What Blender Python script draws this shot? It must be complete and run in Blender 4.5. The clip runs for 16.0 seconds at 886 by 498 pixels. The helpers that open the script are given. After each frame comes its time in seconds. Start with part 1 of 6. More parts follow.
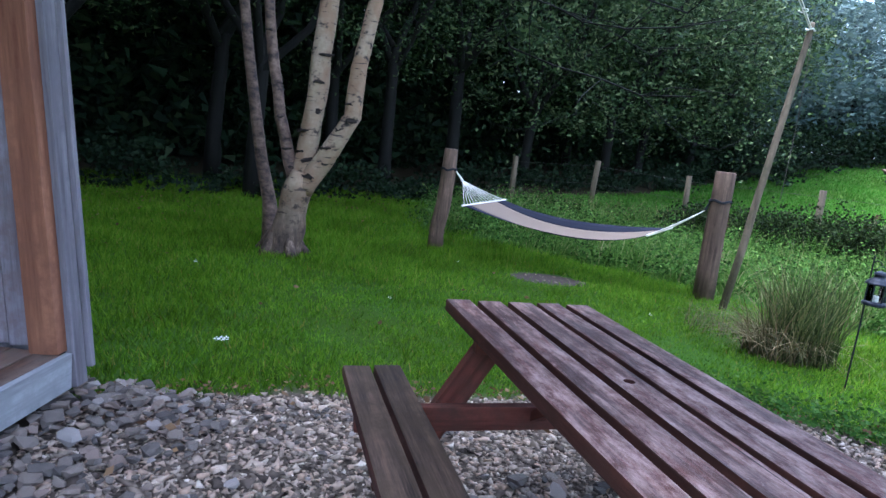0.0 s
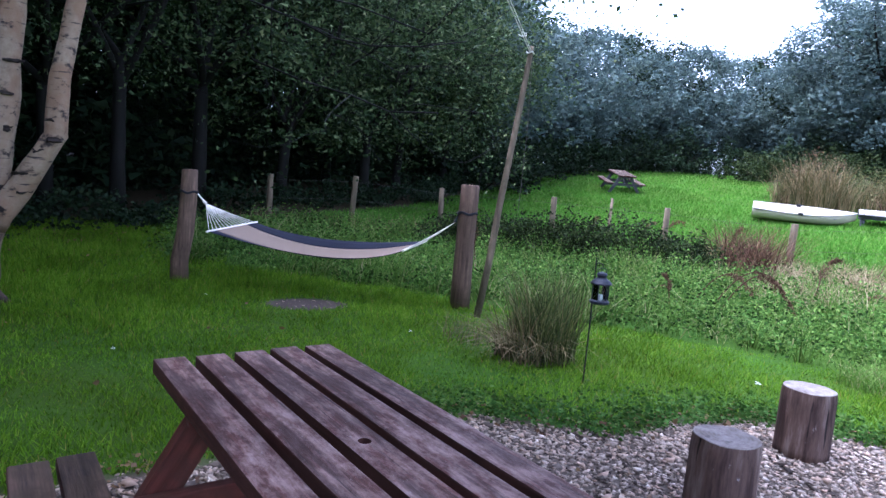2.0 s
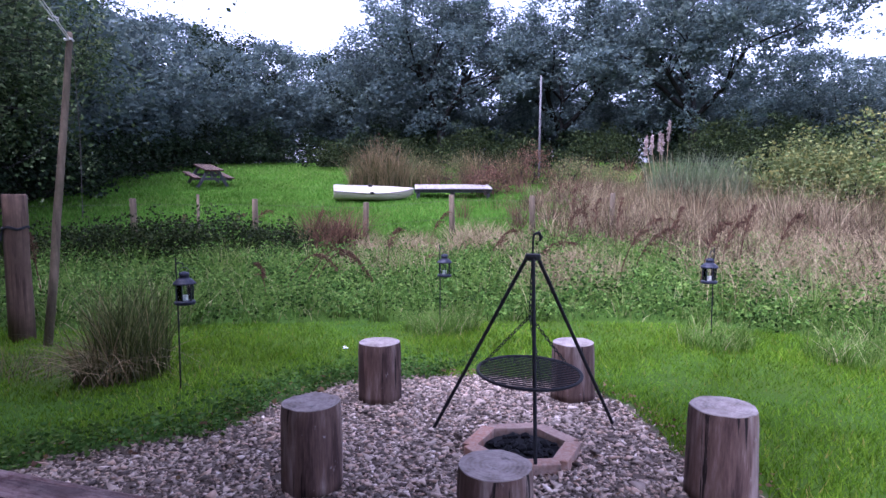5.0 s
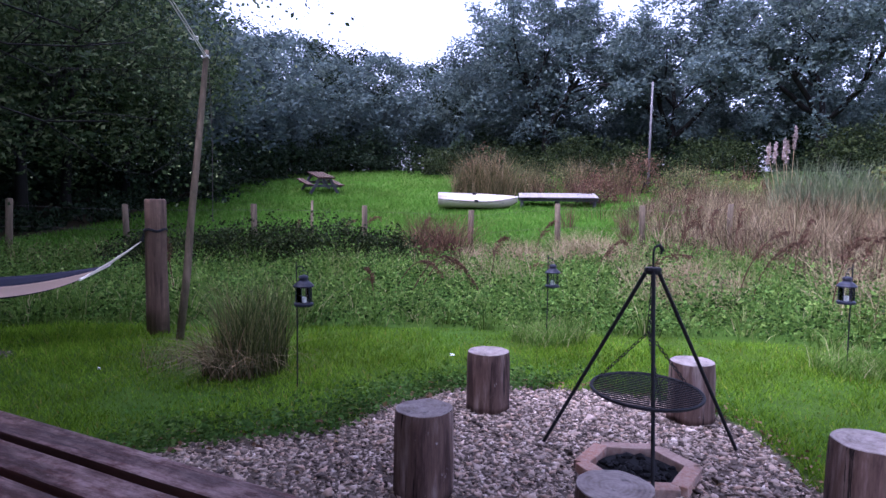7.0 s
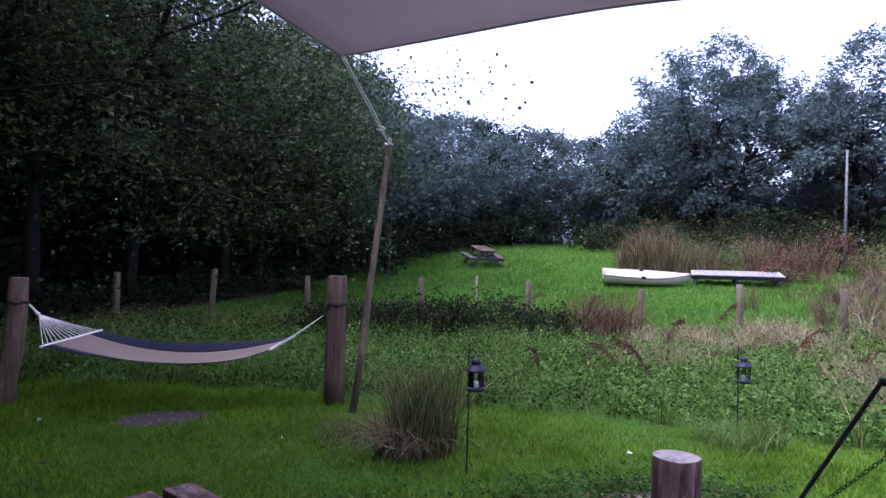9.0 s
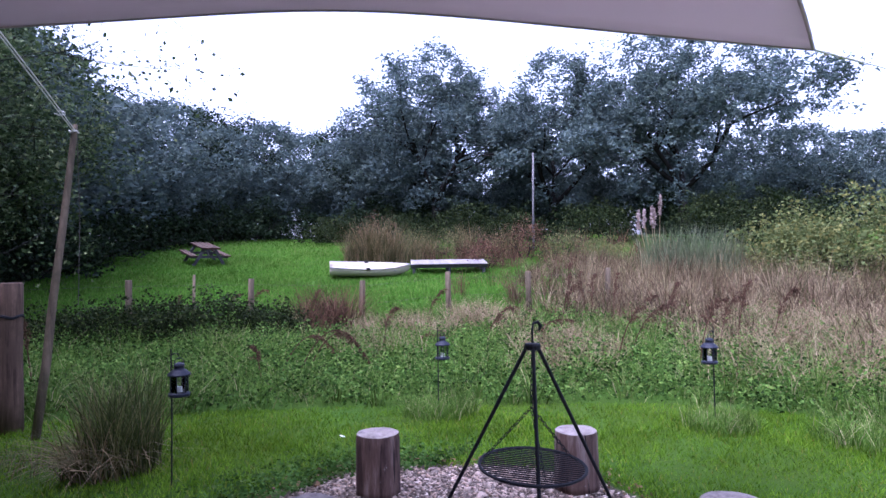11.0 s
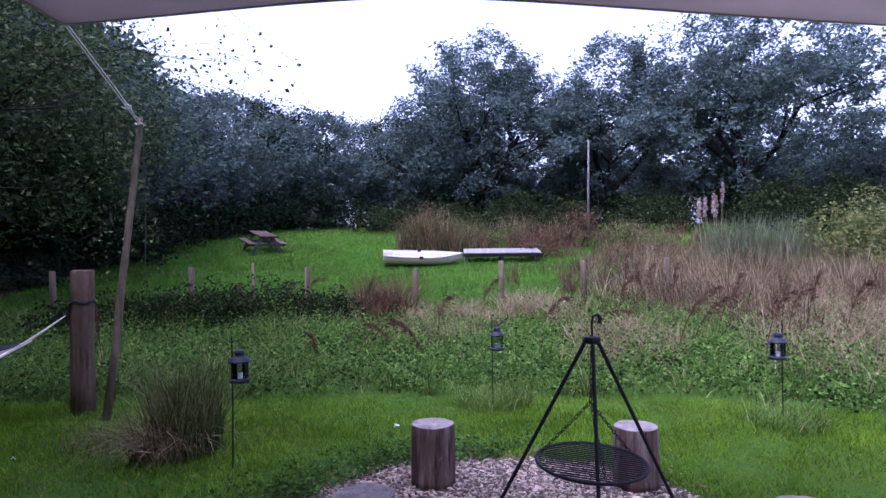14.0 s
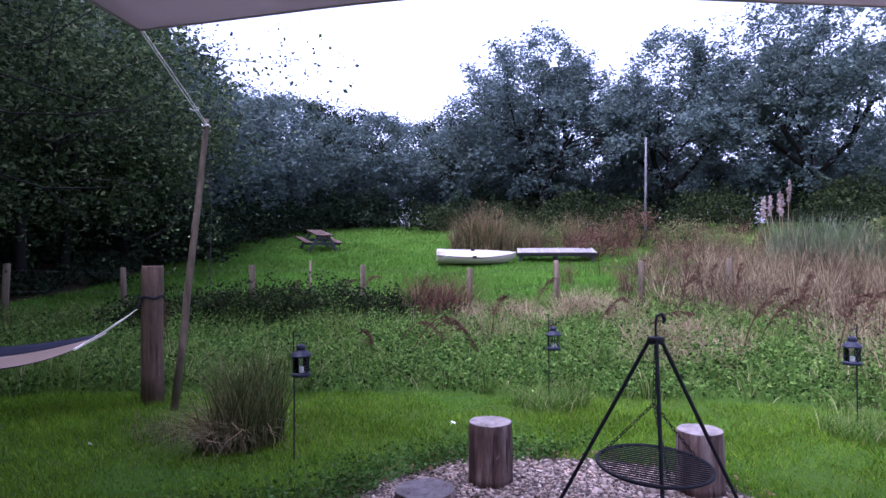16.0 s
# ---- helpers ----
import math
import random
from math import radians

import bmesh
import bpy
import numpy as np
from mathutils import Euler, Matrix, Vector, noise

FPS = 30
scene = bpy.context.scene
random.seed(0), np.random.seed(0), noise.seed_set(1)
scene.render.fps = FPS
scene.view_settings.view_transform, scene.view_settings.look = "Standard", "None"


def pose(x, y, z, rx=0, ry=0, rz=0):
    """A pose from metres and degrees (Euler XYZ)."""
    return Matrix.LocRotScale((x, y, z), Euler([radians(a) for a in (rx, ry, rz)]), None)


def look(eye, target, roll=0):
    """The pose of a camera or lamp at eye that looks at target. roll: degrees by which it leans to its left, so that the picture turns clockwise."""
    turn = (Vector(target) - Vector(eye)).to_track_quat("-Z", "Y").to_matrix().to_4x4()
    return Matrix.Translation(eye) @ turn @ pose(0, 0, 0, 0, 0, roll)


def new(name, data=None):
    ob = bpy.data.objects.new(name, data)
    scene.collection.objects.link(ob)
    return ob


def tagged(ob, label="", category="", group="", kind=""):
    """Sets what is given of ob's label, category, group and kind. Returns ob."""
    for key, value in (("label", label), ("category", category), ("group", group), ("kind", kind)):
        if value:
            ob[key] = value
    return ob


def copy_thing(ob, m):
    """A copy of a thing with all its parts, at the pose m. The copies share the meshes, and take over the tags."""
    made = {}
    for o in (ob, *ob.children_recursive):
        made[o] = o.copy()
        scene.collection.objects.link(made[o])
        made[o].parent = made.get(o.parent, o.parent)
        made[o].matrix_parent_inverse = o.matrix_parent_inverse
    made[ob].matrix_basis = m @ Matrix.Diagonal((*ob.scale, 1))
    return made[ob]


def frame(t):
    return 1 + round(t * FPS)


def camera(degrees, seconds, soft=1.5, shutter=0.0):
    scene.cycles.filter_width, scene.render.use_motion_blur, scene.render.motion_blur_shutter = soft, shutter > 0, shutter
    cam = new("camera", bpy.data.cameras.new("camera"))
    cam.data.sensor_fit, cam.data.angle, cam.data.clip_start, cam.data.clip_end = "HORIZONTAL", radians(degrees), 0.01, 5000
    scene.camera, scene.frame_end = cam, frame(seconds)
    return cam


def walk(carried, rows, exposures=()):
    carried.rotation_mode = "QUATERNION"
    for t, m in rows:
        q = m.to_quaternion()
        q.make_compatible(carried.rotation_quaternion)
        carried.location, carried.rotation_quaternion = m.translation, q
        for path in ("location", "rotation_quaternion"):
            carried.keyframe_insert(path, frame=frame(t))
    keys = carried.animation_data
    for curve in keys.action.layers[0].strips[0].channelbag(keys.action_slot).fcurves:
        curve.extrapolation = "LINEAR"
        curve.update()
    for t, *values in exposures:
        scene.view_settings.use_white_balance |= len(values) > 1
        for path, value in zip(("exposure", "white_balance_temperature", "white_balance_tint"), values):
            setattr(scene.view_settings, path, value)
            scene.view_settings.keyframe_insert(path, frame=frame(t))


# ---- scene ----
cam = camera(70.2, 16.0, soft=1.5)
PATH = [
    (0, (-0.017, -0.172, 1.414), (-0.042, 1.8, 1.084), 6.5),
    (0.5, (0.115, -0.069, 1.442), (0.095, 1.918, 1.218), 7.9),
    (1, (0.155, 0.003, 1.438), (0.211, 1.985, 1.178), 6.4),
    (1.5, (0.159, 0.082, 1.447), (0.472, 2.044, 1.216), 6.2),
    (2, (0.186, 0.121, 1.463), (0.859, 1.992, 1.25), 4.9),
    (2.5, (0.251, 0.132, 1.455), (1.336, 1.803, 1.277), 4.6),
    (3, (0.28, 0.043, 1.446), (1.713, 1.429, 1.291), 2.9),
    (5.5, (0.267, -0.046, 1.479), (1.896, 1.1, 1.294), -0.1),
    (6, (0.251, -0.019, 1.477), (1.805, 1.221, 1.255), -0.2),
    (6.5, (0.231, -0.001, 1.472), (1.716, 1.321, 1.255), -0.2),
    (7, (0.233, 0.024, 1.483), (1.659, 1.417, 1.322), 0.5),
    (7.5, (0.243, 0.078, 1.524), (1.543, 1.598, 1.475), 1.1),
    (8, (0.29, 0.099, 1.555), (1.457, 1.723, 1.59), 1.4),
    (8.5, (0.193, 0.175, 1.571), (1.188, 1.91, 1.578), 0.8),
    (9, (0.188, 0.183, 1.577), (1.228, 1.891, 1.634), 1.5),
    (9.5, (0.269, 0.106, 1.577), (1.509, 1.675, 1.619), 0.7),
    (10, (0.249, 0.04, 1.572), (1.773, 1.334, 1.612), -0.2),
    (12.5, (0.294, -0.073, 1.596), (1.967, 1.022, 1.64), -1.0),
    (13, (0.298, -0.035, 1.594), (1.92, 1.136, 1.618), -0.3),
    (13.5, (0.29, -0.007, 1.586), (1.865, 1.225, 1.605), -0.3),
    (14, (0.29, 0.017, 1.593), (1.833, 1.289, 1.602), -0.6),
    (14.5, (0.272, 0.025, 1.591), (1.769, 1.351, 1.605), -0.8),
    (15, (0.255, 0.049, 1.578), (1.685, 1.447, 1.595), -0.6),
    (15.5, (0.248, 0.047, 1.577), (1.667, 1.457, 1.602), -0.4),
    (16, (0.259, 0.048, 1.58), (1.692, 1.443, 1.589), -0.3),
]
walk(cam, [(t, look(eye, target, roll)) for t, eye, target, roll in PATH], [(0.0, 3.3, 4850, 13), (1.5, 3.1, 4850, 17), (3.0, 2.55, 5000, 36), (7.0, 2.2, 5030, 42), (8.2, 2.0, 5050, 39), (9.0, 2.12, 5050, 38), (10.0, 2.3, 5030, 38), (13.0, 1.82, 4950, 42), (16.0, 2.1, 5000, 44)])

# ---- light: dull daylight late in the day ----
world = bpy.data.worlds.new("sky")
scene.world = world
world.use_nodes = True
wn, wl = world.node_tree.nodes, world.node_tree.links
sky = wn.new("ShaderNodeTexSky")
sky.sky_type, sky.sun_disc = "NISHITA", False
sky.sun_elevation, sky.sun_rotation = radians(65), radians(-75)
sky.air_density, sky.dust_density, sky.ozone_density = 1.0, 5.0, 1.0
pale = wn.new("ShaderNodeHueSaturation")
pale.inputs["Saturation"].default_value = 0.4
wl.new(sky.outputs[0], pale.inputs["Color"])
wl.new(pale.outputs[0], wn["Background"].inputs["Color"])
wn["Background"].inputs["Strength"].default_value = 0.13
sun = new("sun", bpy.data.lights.new("sun", "SUN"))
sun.data.energy, sun.data.angle, sun.data.color = 1.25, radians(40), (1.0, 0.97, 0.93)
sun.matrix_world = look((20 * math.sin(radians(-75)), 20 * math.cos(radians(-75)), 42.9), (0, 0, 0))


# ---- materials ----
def material(name, build):
    m = bpy.data.materials.new(name)
    m.use_nodes = True
    nt = m.node_tree
    nt.nodes.clear()
    out = nt.nodes.new("ShaderNodeOutputMaterial")
    shader = build(nt)
    nt.links.new(shader, out.inputs["Surface"])
    return m


def node(nt, kind, inputs=None, operation="", attribute_name=""):
    n = nt.nodes.new(kind)
    if operation:
        n.operation = operation
    if attribute_name:
        n.attribute_name = attribute_name
    for k, v in (inputs or {}).items():
        if isinstance(v, bpy.types.NodeSocket):
            nt.links.new(v, n.inputs[k])
        else:
            n.inputs[k].default_value = v
    return n


def ramp(nt, fac, stops):
    n = nt.nodes.new("ShaderNodeValToRGB")
    e = n.color_ramp.elements
    while len(e) < len(stops):
        e.new(0.5)
    for el, (p, c) in zip(e, stops):
        el.position, el.color = p, (*c, 1)
    nt.links.new(fac, n.inputs["Fac"])
    return n.outputs["Color"]


def mix(nt, fac, a, b, how="MIX"):
    n = nt.nodes.new("ShaderNodeMix")
    n.data_type, n.blend_type = "RGBA", how
    for sock, v in ((n.inputs[0], fac), (n.inputs[6], a), (n.inputs[7], b)):
        if isinstance(v, bpy.types.NodeSocket):
            nt.links.new(v, sock)
        elif sock.type == "RGBA":
            sock.default_value = (*v, 1)
        else:
            sock.default_value = v
    return n.outputs[2]


def coords(nt, scale=(1, 1, 1), which="Object"):
    tc = nt.nodes.new("ShaderNodeTexCoord")
    mp = node(nt, "ShaderNodeMapping", {"Vector": tc.outputs[which], "Scale": scale})
    return mp.outputs[0]


def grain(nt, vec, scale, detail=6, rough=0.6):
    n = node(nt, "ShaderNodeTexNoise", {"Scale": scale, "Detail": detail, "Roughness": rough})
    if vec is not None:
        nt.links.new(vec, n.inputs["Vector"])
    return n.outputs["Fac"]


def bumped(nt, height, strength, distance=0.01):
    return node(nt, "ShaderNodeBump", {"Height": height, "Strength": strength, "Distance": distance}).outputs[0]


def principled(nt, colour, rough=0.7, metal=0.0, normal=None, **more):
    n = nt.nodes.new("ShaderNodeBsdfPrincipled")
    for k, v in (("Base Color", colour), ("Roughness", rough), ("Metallic", metal)):
        if isinstance(v, bpy.types.NodeSocket):
            nt.links.new(v, n.inputs[k])
        else:
            n.inputs[k].default_value = (*v, 1) if k == "Base Color" else v
    if normal is not None:
        nt.links.new(normal, n.inputs["Normal"])
    for k, v in more.items():
        n.inputs[k].default_value = v
    return n.outputs[0]


def island(nt):
    return node(nt, "ShaderNodeNewGeometry").outputs["Random Per Island"]


def each(nt):
    return node(nt, "ShaderNodeObjectInfo").outputs["Random"]


def leafy(name, stops, through_light=0.25, rough=0.45, patch=None, spec=0.22):
    """Leaves and blades: hue by leaf, patches at a larger scale, some light passing through."""
    def build(nt):
        c = ramp(nt, island(nt), stops)
        big = grain(nt, coords(nt), patch or 0.6, 3)
        big = ramp(nt, big, [(0.36, (0, 0, 0)), (0.64, (1, 1, 1))])
        c = mix(nt, big, c, mix(nt, 0.55, c, (0.3, 0.3, 0.15), "MULTIPLY"), "MIX")
        a = principled(nt, c, rough, **{"Specular IOR Level": spec})
        b = node(nt, "ShaderNodeBsdfTranslucent", {"Color": c}).outputs[0]
        return node(nt, "ShaderNodeMixShader", {0: through_light, 1: a, 2: b}).outputs[0]
    return material(name, build)


def timber(name, dark, light, stain, scale=1.0, axis=0, rough=0.75, ring=14.0, wet=0.0):
    """Weathered wood with the grain along one axis, stains and cracks."""
    def build(nt):
        s = [26 * scale] * 3
        s[axis] = 1.6 * scale
        v = coords(nt, tuple(s))
        shift = node(nt, "ShaderNodeVectorMath", {0: v, 1: (0, 0, 0)}, operation="ADD")
        r = each(nt)
        k = node(nt, "ShaderNodeVectorMath", {0: (17.3, 9.1, 5.7), "Scale": r}, operation="SCALE")
        nt.links.new(k.outputs[0], shift.inputs[1])
        v = shift.outputs[0]
        fine = grain(nt, v, 1.0, 9, 0.7)
        c = ramp(nt, fine, [(0.36, dark), (0.60, light)])
        blot = grain(nt, coords(nt, (1, 1, 1)), 7.0, 7, 0.7)
        c = mix(nt, ramp(nt, blot, [(0.42, (0, 0, 0)), (0.66, (1, 1, 1))]), c, stain)
        c = mix(nt, 0.35, c, mix(nt, r, (0.55, 0.5, 0.48), (1.2, 1.15, 1.1)), "MULTIPLY")
        ro = node(nt, "ShaderNodeMapRange", {"Value": blot, "From Min": 0.3, "From Max": 0.7, "To Min": rough - wet, "To Max": rough + 0.12}).outputs[0]
        return principled(nt, c, ro, normal=bumped(nt, fine, 0.5, 0.006), **{"Specular IOR Level": 0.18 + wet * 0.3})
    return material(name, build)


def table_look(nt):
    """Old brown stain worn to grey along the grain, with lichen specks and dark cracks."""
    r = each(nt)
    k = node(nt, "ShaderNodeVectorMath", {0: (17.3, 9.1, 5.7), "Scale": r}, operation="SCALE").outputs[0]

    def moved(scale):
        return node(nt, "ShaderNodeVectorMath", {0: coords(nt, scale), 1: k}, operation="ADD").outputs[0]
    fine, patch, speck = grain(nt, moved((3, 60, 60)), 1.0, 8, 0.7), grain(nt, moved((9, 20, 20)), 1.0, 8, 0.75), grain(nt, moved((40, 55, 55)), 1.0, 6, 0.8)
    c = ramp(nt, fine, [(0.3, (0.03, 0.013, 0.011)), (0.7, (0.17, 0.070, 0.054))])
    worn = ramp(nt, fine, [(0.25, (0.17, 0.105, 0.092)), (0.75, (0.50, 0.36, 0.325))])
    c = mix(nt, ramp(nt, patch, [(0.42, (0, 0, 0)), (0.62, (1, 1, 1))]), c, worn)
    damp = grain(nt, moved((2.2, 14, 14)), 1.0, 5, 0.6)
    c = mix(nt, ramp(nt, damp, [(0.38, (1, 1, 1)), (0.52, (0, 0, 0))]), c, mix(nt, 0.75, c, (0.035, 0.016, 0.013)))
    c = mix(nt, ramp(nt, speck, [(0.62, (0, 0, 0)), (0.72, (1, 1, 1))]), c, (0.36, 0.31, 0.29))
    c = mix(nt, ramp(nt, grain(nt, moved((2, 90, 90)), 1.0, 4, 0.5), [(0.30, (1, 1, 1)), (0.36, (0, 0, 0))]), c, (0.025, 0.013, 0.011))
    return principled(nt, c, 0.6, normal=bumped(nt, fine, 0.6, 0.006), **{"Specular IOR Level": 0.25})


def plain(name, colour, rough=0.6, metal=0.0, vary=0.25, scale=30.0, bump=0.15):
    def build(nt):
        g = grain(nt, coords(nt), scale, 6)
        c = mix(nt, g, tuple(x * (1 - vary) for x in colour), tuple(min(1, x * (1 + vary)) for x in colour))
        big = grain(nt, coords(nt), scale * 0.12, 4)
        c = mix(nt, node(nt, "ShaderNodeMath", {0: big, 1: vary}, operation="MULTIPLY").outputs[0], c, tuple(x * 0.55 for x in colour))
        return principled(nt, c, rough, metal, normal=bumped(nt, g, bump, 0.004), **{"Specular IOR Level": 0.2})
    return material(name, build)


M_TABLE = material("weathered_table_wood", table_look)
M_BENCH = timber("mossy_bench_wood", (0.016, 0.011, 0.008), (0.115, 0.077, 0.056), (0.06, 0.043, 0.028), axis=0, wet=0.1)
M_FRAME = timber("red_brown_stained_wood", (0.06, 0.017, 0.012), (0.13, 0.042, 0.03), (0.06, 0.03, 0.022), axis=0, rough=0.6)

M_DARKEDGE = timber("dark_brown_edge_wood", (0.016, 0.006, 0.0045), (0.065, 0.024, 0.017), (0.04, 0.018, 0.013), axis=0, rough=0.7)


def log_look(nt):
    """Stripped log: brown and grey streaks down the side, long dark drying cracks."""
    r = each(nt)
    k = node(nt, "ShaderNodeVectorMath", {0: (7.3, 9.1, 5.7), "Scale": r}, operation="SCALE").outputs[0]

    def moved(scale):
        return node(nt, "ShaderNodeVectorMath", {0: coords(nt, scale), 1: k}, operation="ADD").outputs[0]
    streak, fine, crack = grain(nt, moved((11, 11, 1.5)), 1.0, 6, 0.65), grain(nt, moved((60, 60, 5)), 1.0, 6, 0.7), grain(nt, moved((24, 24, 1.3)), 1.0, 5, 0.6)
    c = ramp(nt, streak, [(0.36, (0.045, 0.026, 0.022)), (0.5, (0.12, 0.078, 0.062)), (0.66, (0.25, 0.20, 0.175))])
    c = mix(nt, 0.6, c, mix(nt, fine, (0.5, 0.48, 0.47), (1.5, 1.45, 1.4)), "MULTIPLY")
    c = mix(nt, ramp(nt, crack, [(0.37, (1, 1, 1)), (0.42, (0, 0, 0))]), c, (0.012, 0.008, 0.007))
    c = mix(nt, ramp(nt, grain(nt, moved((14, 14, 9)), 1.0, 6, 0.7), [(0.64, (0, 0, 0)), (0.7, (1, 1, 1))]), c, (0.30, 0.27, 0.26))
    return principled(nt, c, 0.8, normal=bumped(nt, crack, 0.8, 0.012), **{"Specular IOR Level": 0.2})


M_LOG = material("cracked_log_wood", log_look)
M_SIDE = timber("dark_slate_wood", (0.03, 0.03, 0.036), (0.09, 0.088, 0.10), (0.05, 0.05, 0.06), axis=0, scale=0.5)
M_POST = timber("round_post_wood", (0.045, 0.028, 0.020), (0.19, 0.125, 0.085), (0.10, 0.067, 0.046), axis=2, scale=0.8)
M_OLDPOST = timber("grey_fence_wood", (0.045, 0.034, 0.022), (0.15, 0.115, 0.075), (0.085, 0.07, 0.042), axis=2, scale=0.7)
M_MAST = timber("grey_mast_wood", (0.075, 0.073, 0.072), (0.15, 0.147, 0.145), (0.11, 0.107, 0.105), axis=2, scale=0.5)
M_CLAD = timber("grey_cladding_wood", (0.105, 0.0945, 0.103), (0.238, 0.223, 0.24), (0.154, 0.142, 0.159), axis=2, scale=0.6)
M_INNER = timber("silvered_inner_boards", (0.0875, 0.075, 0.085), (0.263, 0.237, 0.263), (0.138, 0.1, 0.0938), axis=2, scale=0.5)
M_BEAM = timber("orange_brown_beam_wood", (0.13, 0.050, 0.026), (0.31, 0.145, 0.08), (0.18, 0.08, 0.048), axis=2, scale=0.5)
M_DECK = timber("wet_brown_deck_wood", (0.035, 0.02, 0.014), (0.15, 0.085, 0.055), (0.15, 0.115, 0.095), axis=0, scale=0.6, wet=0.3)
M_FASCIA = timber("pale_grey_fascia_wood", (0.165, 0.168, 0.18), (0.36, 0.367, 0.39), (0.24, 0.247, 0.258), axis=1, scale=0.5)
M_IRON = plain("black_iron", (0.010, 0.010, 0.012), 0.65, 0.0)
M_LANTERN = plain("black_painted_tin", (0.012, 0.014, 0.024), 0.5, 0.0)
M_CANDLE = plain("white_wax", (0.8, 0.79, 0.75), 0.5, vary=0.05)
M_CORD = plain("white_cotton_cord", (0.76, 0.70, 0.60), 0.9, vary=0.1, scale=200)
M_ROPE = plain("white_rope", (0.62, 0.59, 0.54), 0.8, vary=0.1, scale=200)
M_STRAP = plain("black_strap", (0.015, 0.015, 0.018), 0.7, vary=0.2)
M_BAR = plain("varnished_spreader", (0.62, 0.50, 0.36), 0.5, vary=0.12)
M_SAND = plain("sand_canvas", (0.21, 0.155, 0.115), 0.95, vary=0.12, scale=120)
M_NAVY = plain("dark_blue_canvas", (0.016, 0.017, 0.028), 0.95, vary=0.2, scale=120)
M_BOAT = plain("white_gelcoat", (0.44, 0.385, 0.29), 0.5, vary=0.1, scale=8)
M_BOATIN = plain("grey_boat_inside", (0.28, 0.27, 0.25), 0.6, vary=0.15, scale=8)
M_JETTY = timber("pale_jetty_boards", (0.11, 0.10, 0.095), (0.25, 0.232, 0.22), (0.17, 0.16, 0.15), axis=0, scale=0.5)
M_ASH = plain("charcoal", (0.005, 0.005, 0.006), 0.9, vary=0.5, scale=60)
M_WIRE = plain("rusty_wire", (0.08, 0.07, 0.06), 0.8)


def end_grain(nt):
    v = coords(nt)
    w = node(nt, "ShaderNodeTexWave", {"Vector": v, "Scale": 17.0, "Distortion": 4.0, "Detail": 4.0})
    w.wave_type, w.rings_direction = "RINGS", "Z"
    c = ramp(nt, w.outputs["Fac"], [(0.0, (0.13, 0.10, 0.085)), (1.0, (0.18, 0.145, 0.125))])
    blot = grain(nt, v, 9.0, 8, 0.7)
    c = mix(nt, ramp(nt, blot, [(0.38, (0, 0, 0)), (0.7, (1, 1, 1))]), c, (0.36, 0.315, 0.285))
    c = mix(nt, ramp(nt, grain(nt, v, 22.0, 5), [(0.6, (0, 0, 0)), (0.72, (1, 1, 1))]), c, (0.09, 0.075, 0.07))
    return principled(nt, c, 0.85, normal=bumped(nt, blot, 0.5, 0.006), **{"Specular IOR Level": 0.2})


M_END = material("weathered_end_grain", end_grain)


def brick_look(nt):
    v = coords(nt)
    c = mix(nt, each(nt), (0.27, 0.11, 0.06), (0.25, 0.16, 0.115))
    g = grain(nt, v, 28.0, 8, 0.7)
    c = mix(nt, ramp(nt, g, [(0.35, (0, 0, 0)), (0.7, (1, 1, 1))]), c, (0.36, 0.27, 0.215))
    c = mix(nt, ramp(nt, grain(nt, v, 9.0, 6), [(0.5, (0, 0, 0)), (0.75, (1, 1, 1))]), c, (0.10, 0.075, 0.065))
    return principled(nt, c, 0.85, normal=bumped(nt, g, 0.6, 0.006))


M_BRICK = material("sooty_brick", brick_look)


def stone_look(nt):
    v = coords(nt)
    c = ramp(nt, island(nt), [(0.0, (0.065, 0.05, 0.042)), (0.3, (0.205, 0.162, 0.13)), (0.6, (0.385, 0.31, 0.25)), (0.88, (0.39, 0.275, 0.20)), (1.0, (0.60, 0.52, 0.44))])
    g = grain(nt, v, 60.0, 6, 0.7)
    c = mix(nt, 0.6, c, mix(nt, g, (0.4, 0.4, 0.4), (1.5, 1.5, 1.5)), "MULTIPLY")
    return principled(nt, c, 0.75, normal=bumped(nt, g, 0.4, 0.004), **{"Specular IOR Level": 0.08})


M_STONE = material("grey_limestone_chippings", stone_look)


def cobble_look(nt):
    v = coords(nt)
    c = ramp(nt, each(nt), [(0.0, (0.065, 0.056, 0.051)), (0.4, (0.125, 0.106, 0.094)), (0.65, (0.185, 0.15, 0.125)), (0.85, (0.19, 0.14, 0.115)), (1.0, (0.26, 0.235, 0.22))])
    g = grain(nt, v, 35.0, 8, 0.7)
    c = mix(nt, 0.7, c, mix(nt, g, (0.4, 0.4, 0.42), (1.5, 1.5, 1.5)), "MULTIPLY")
    return principled(nt, c, 0.7, normal=bumped(nt, g, 0.5, 0.006), **{"Specular IOR Level": 0.25})


M_COBBLE = material("blue_grey_cobble", cobble_look)


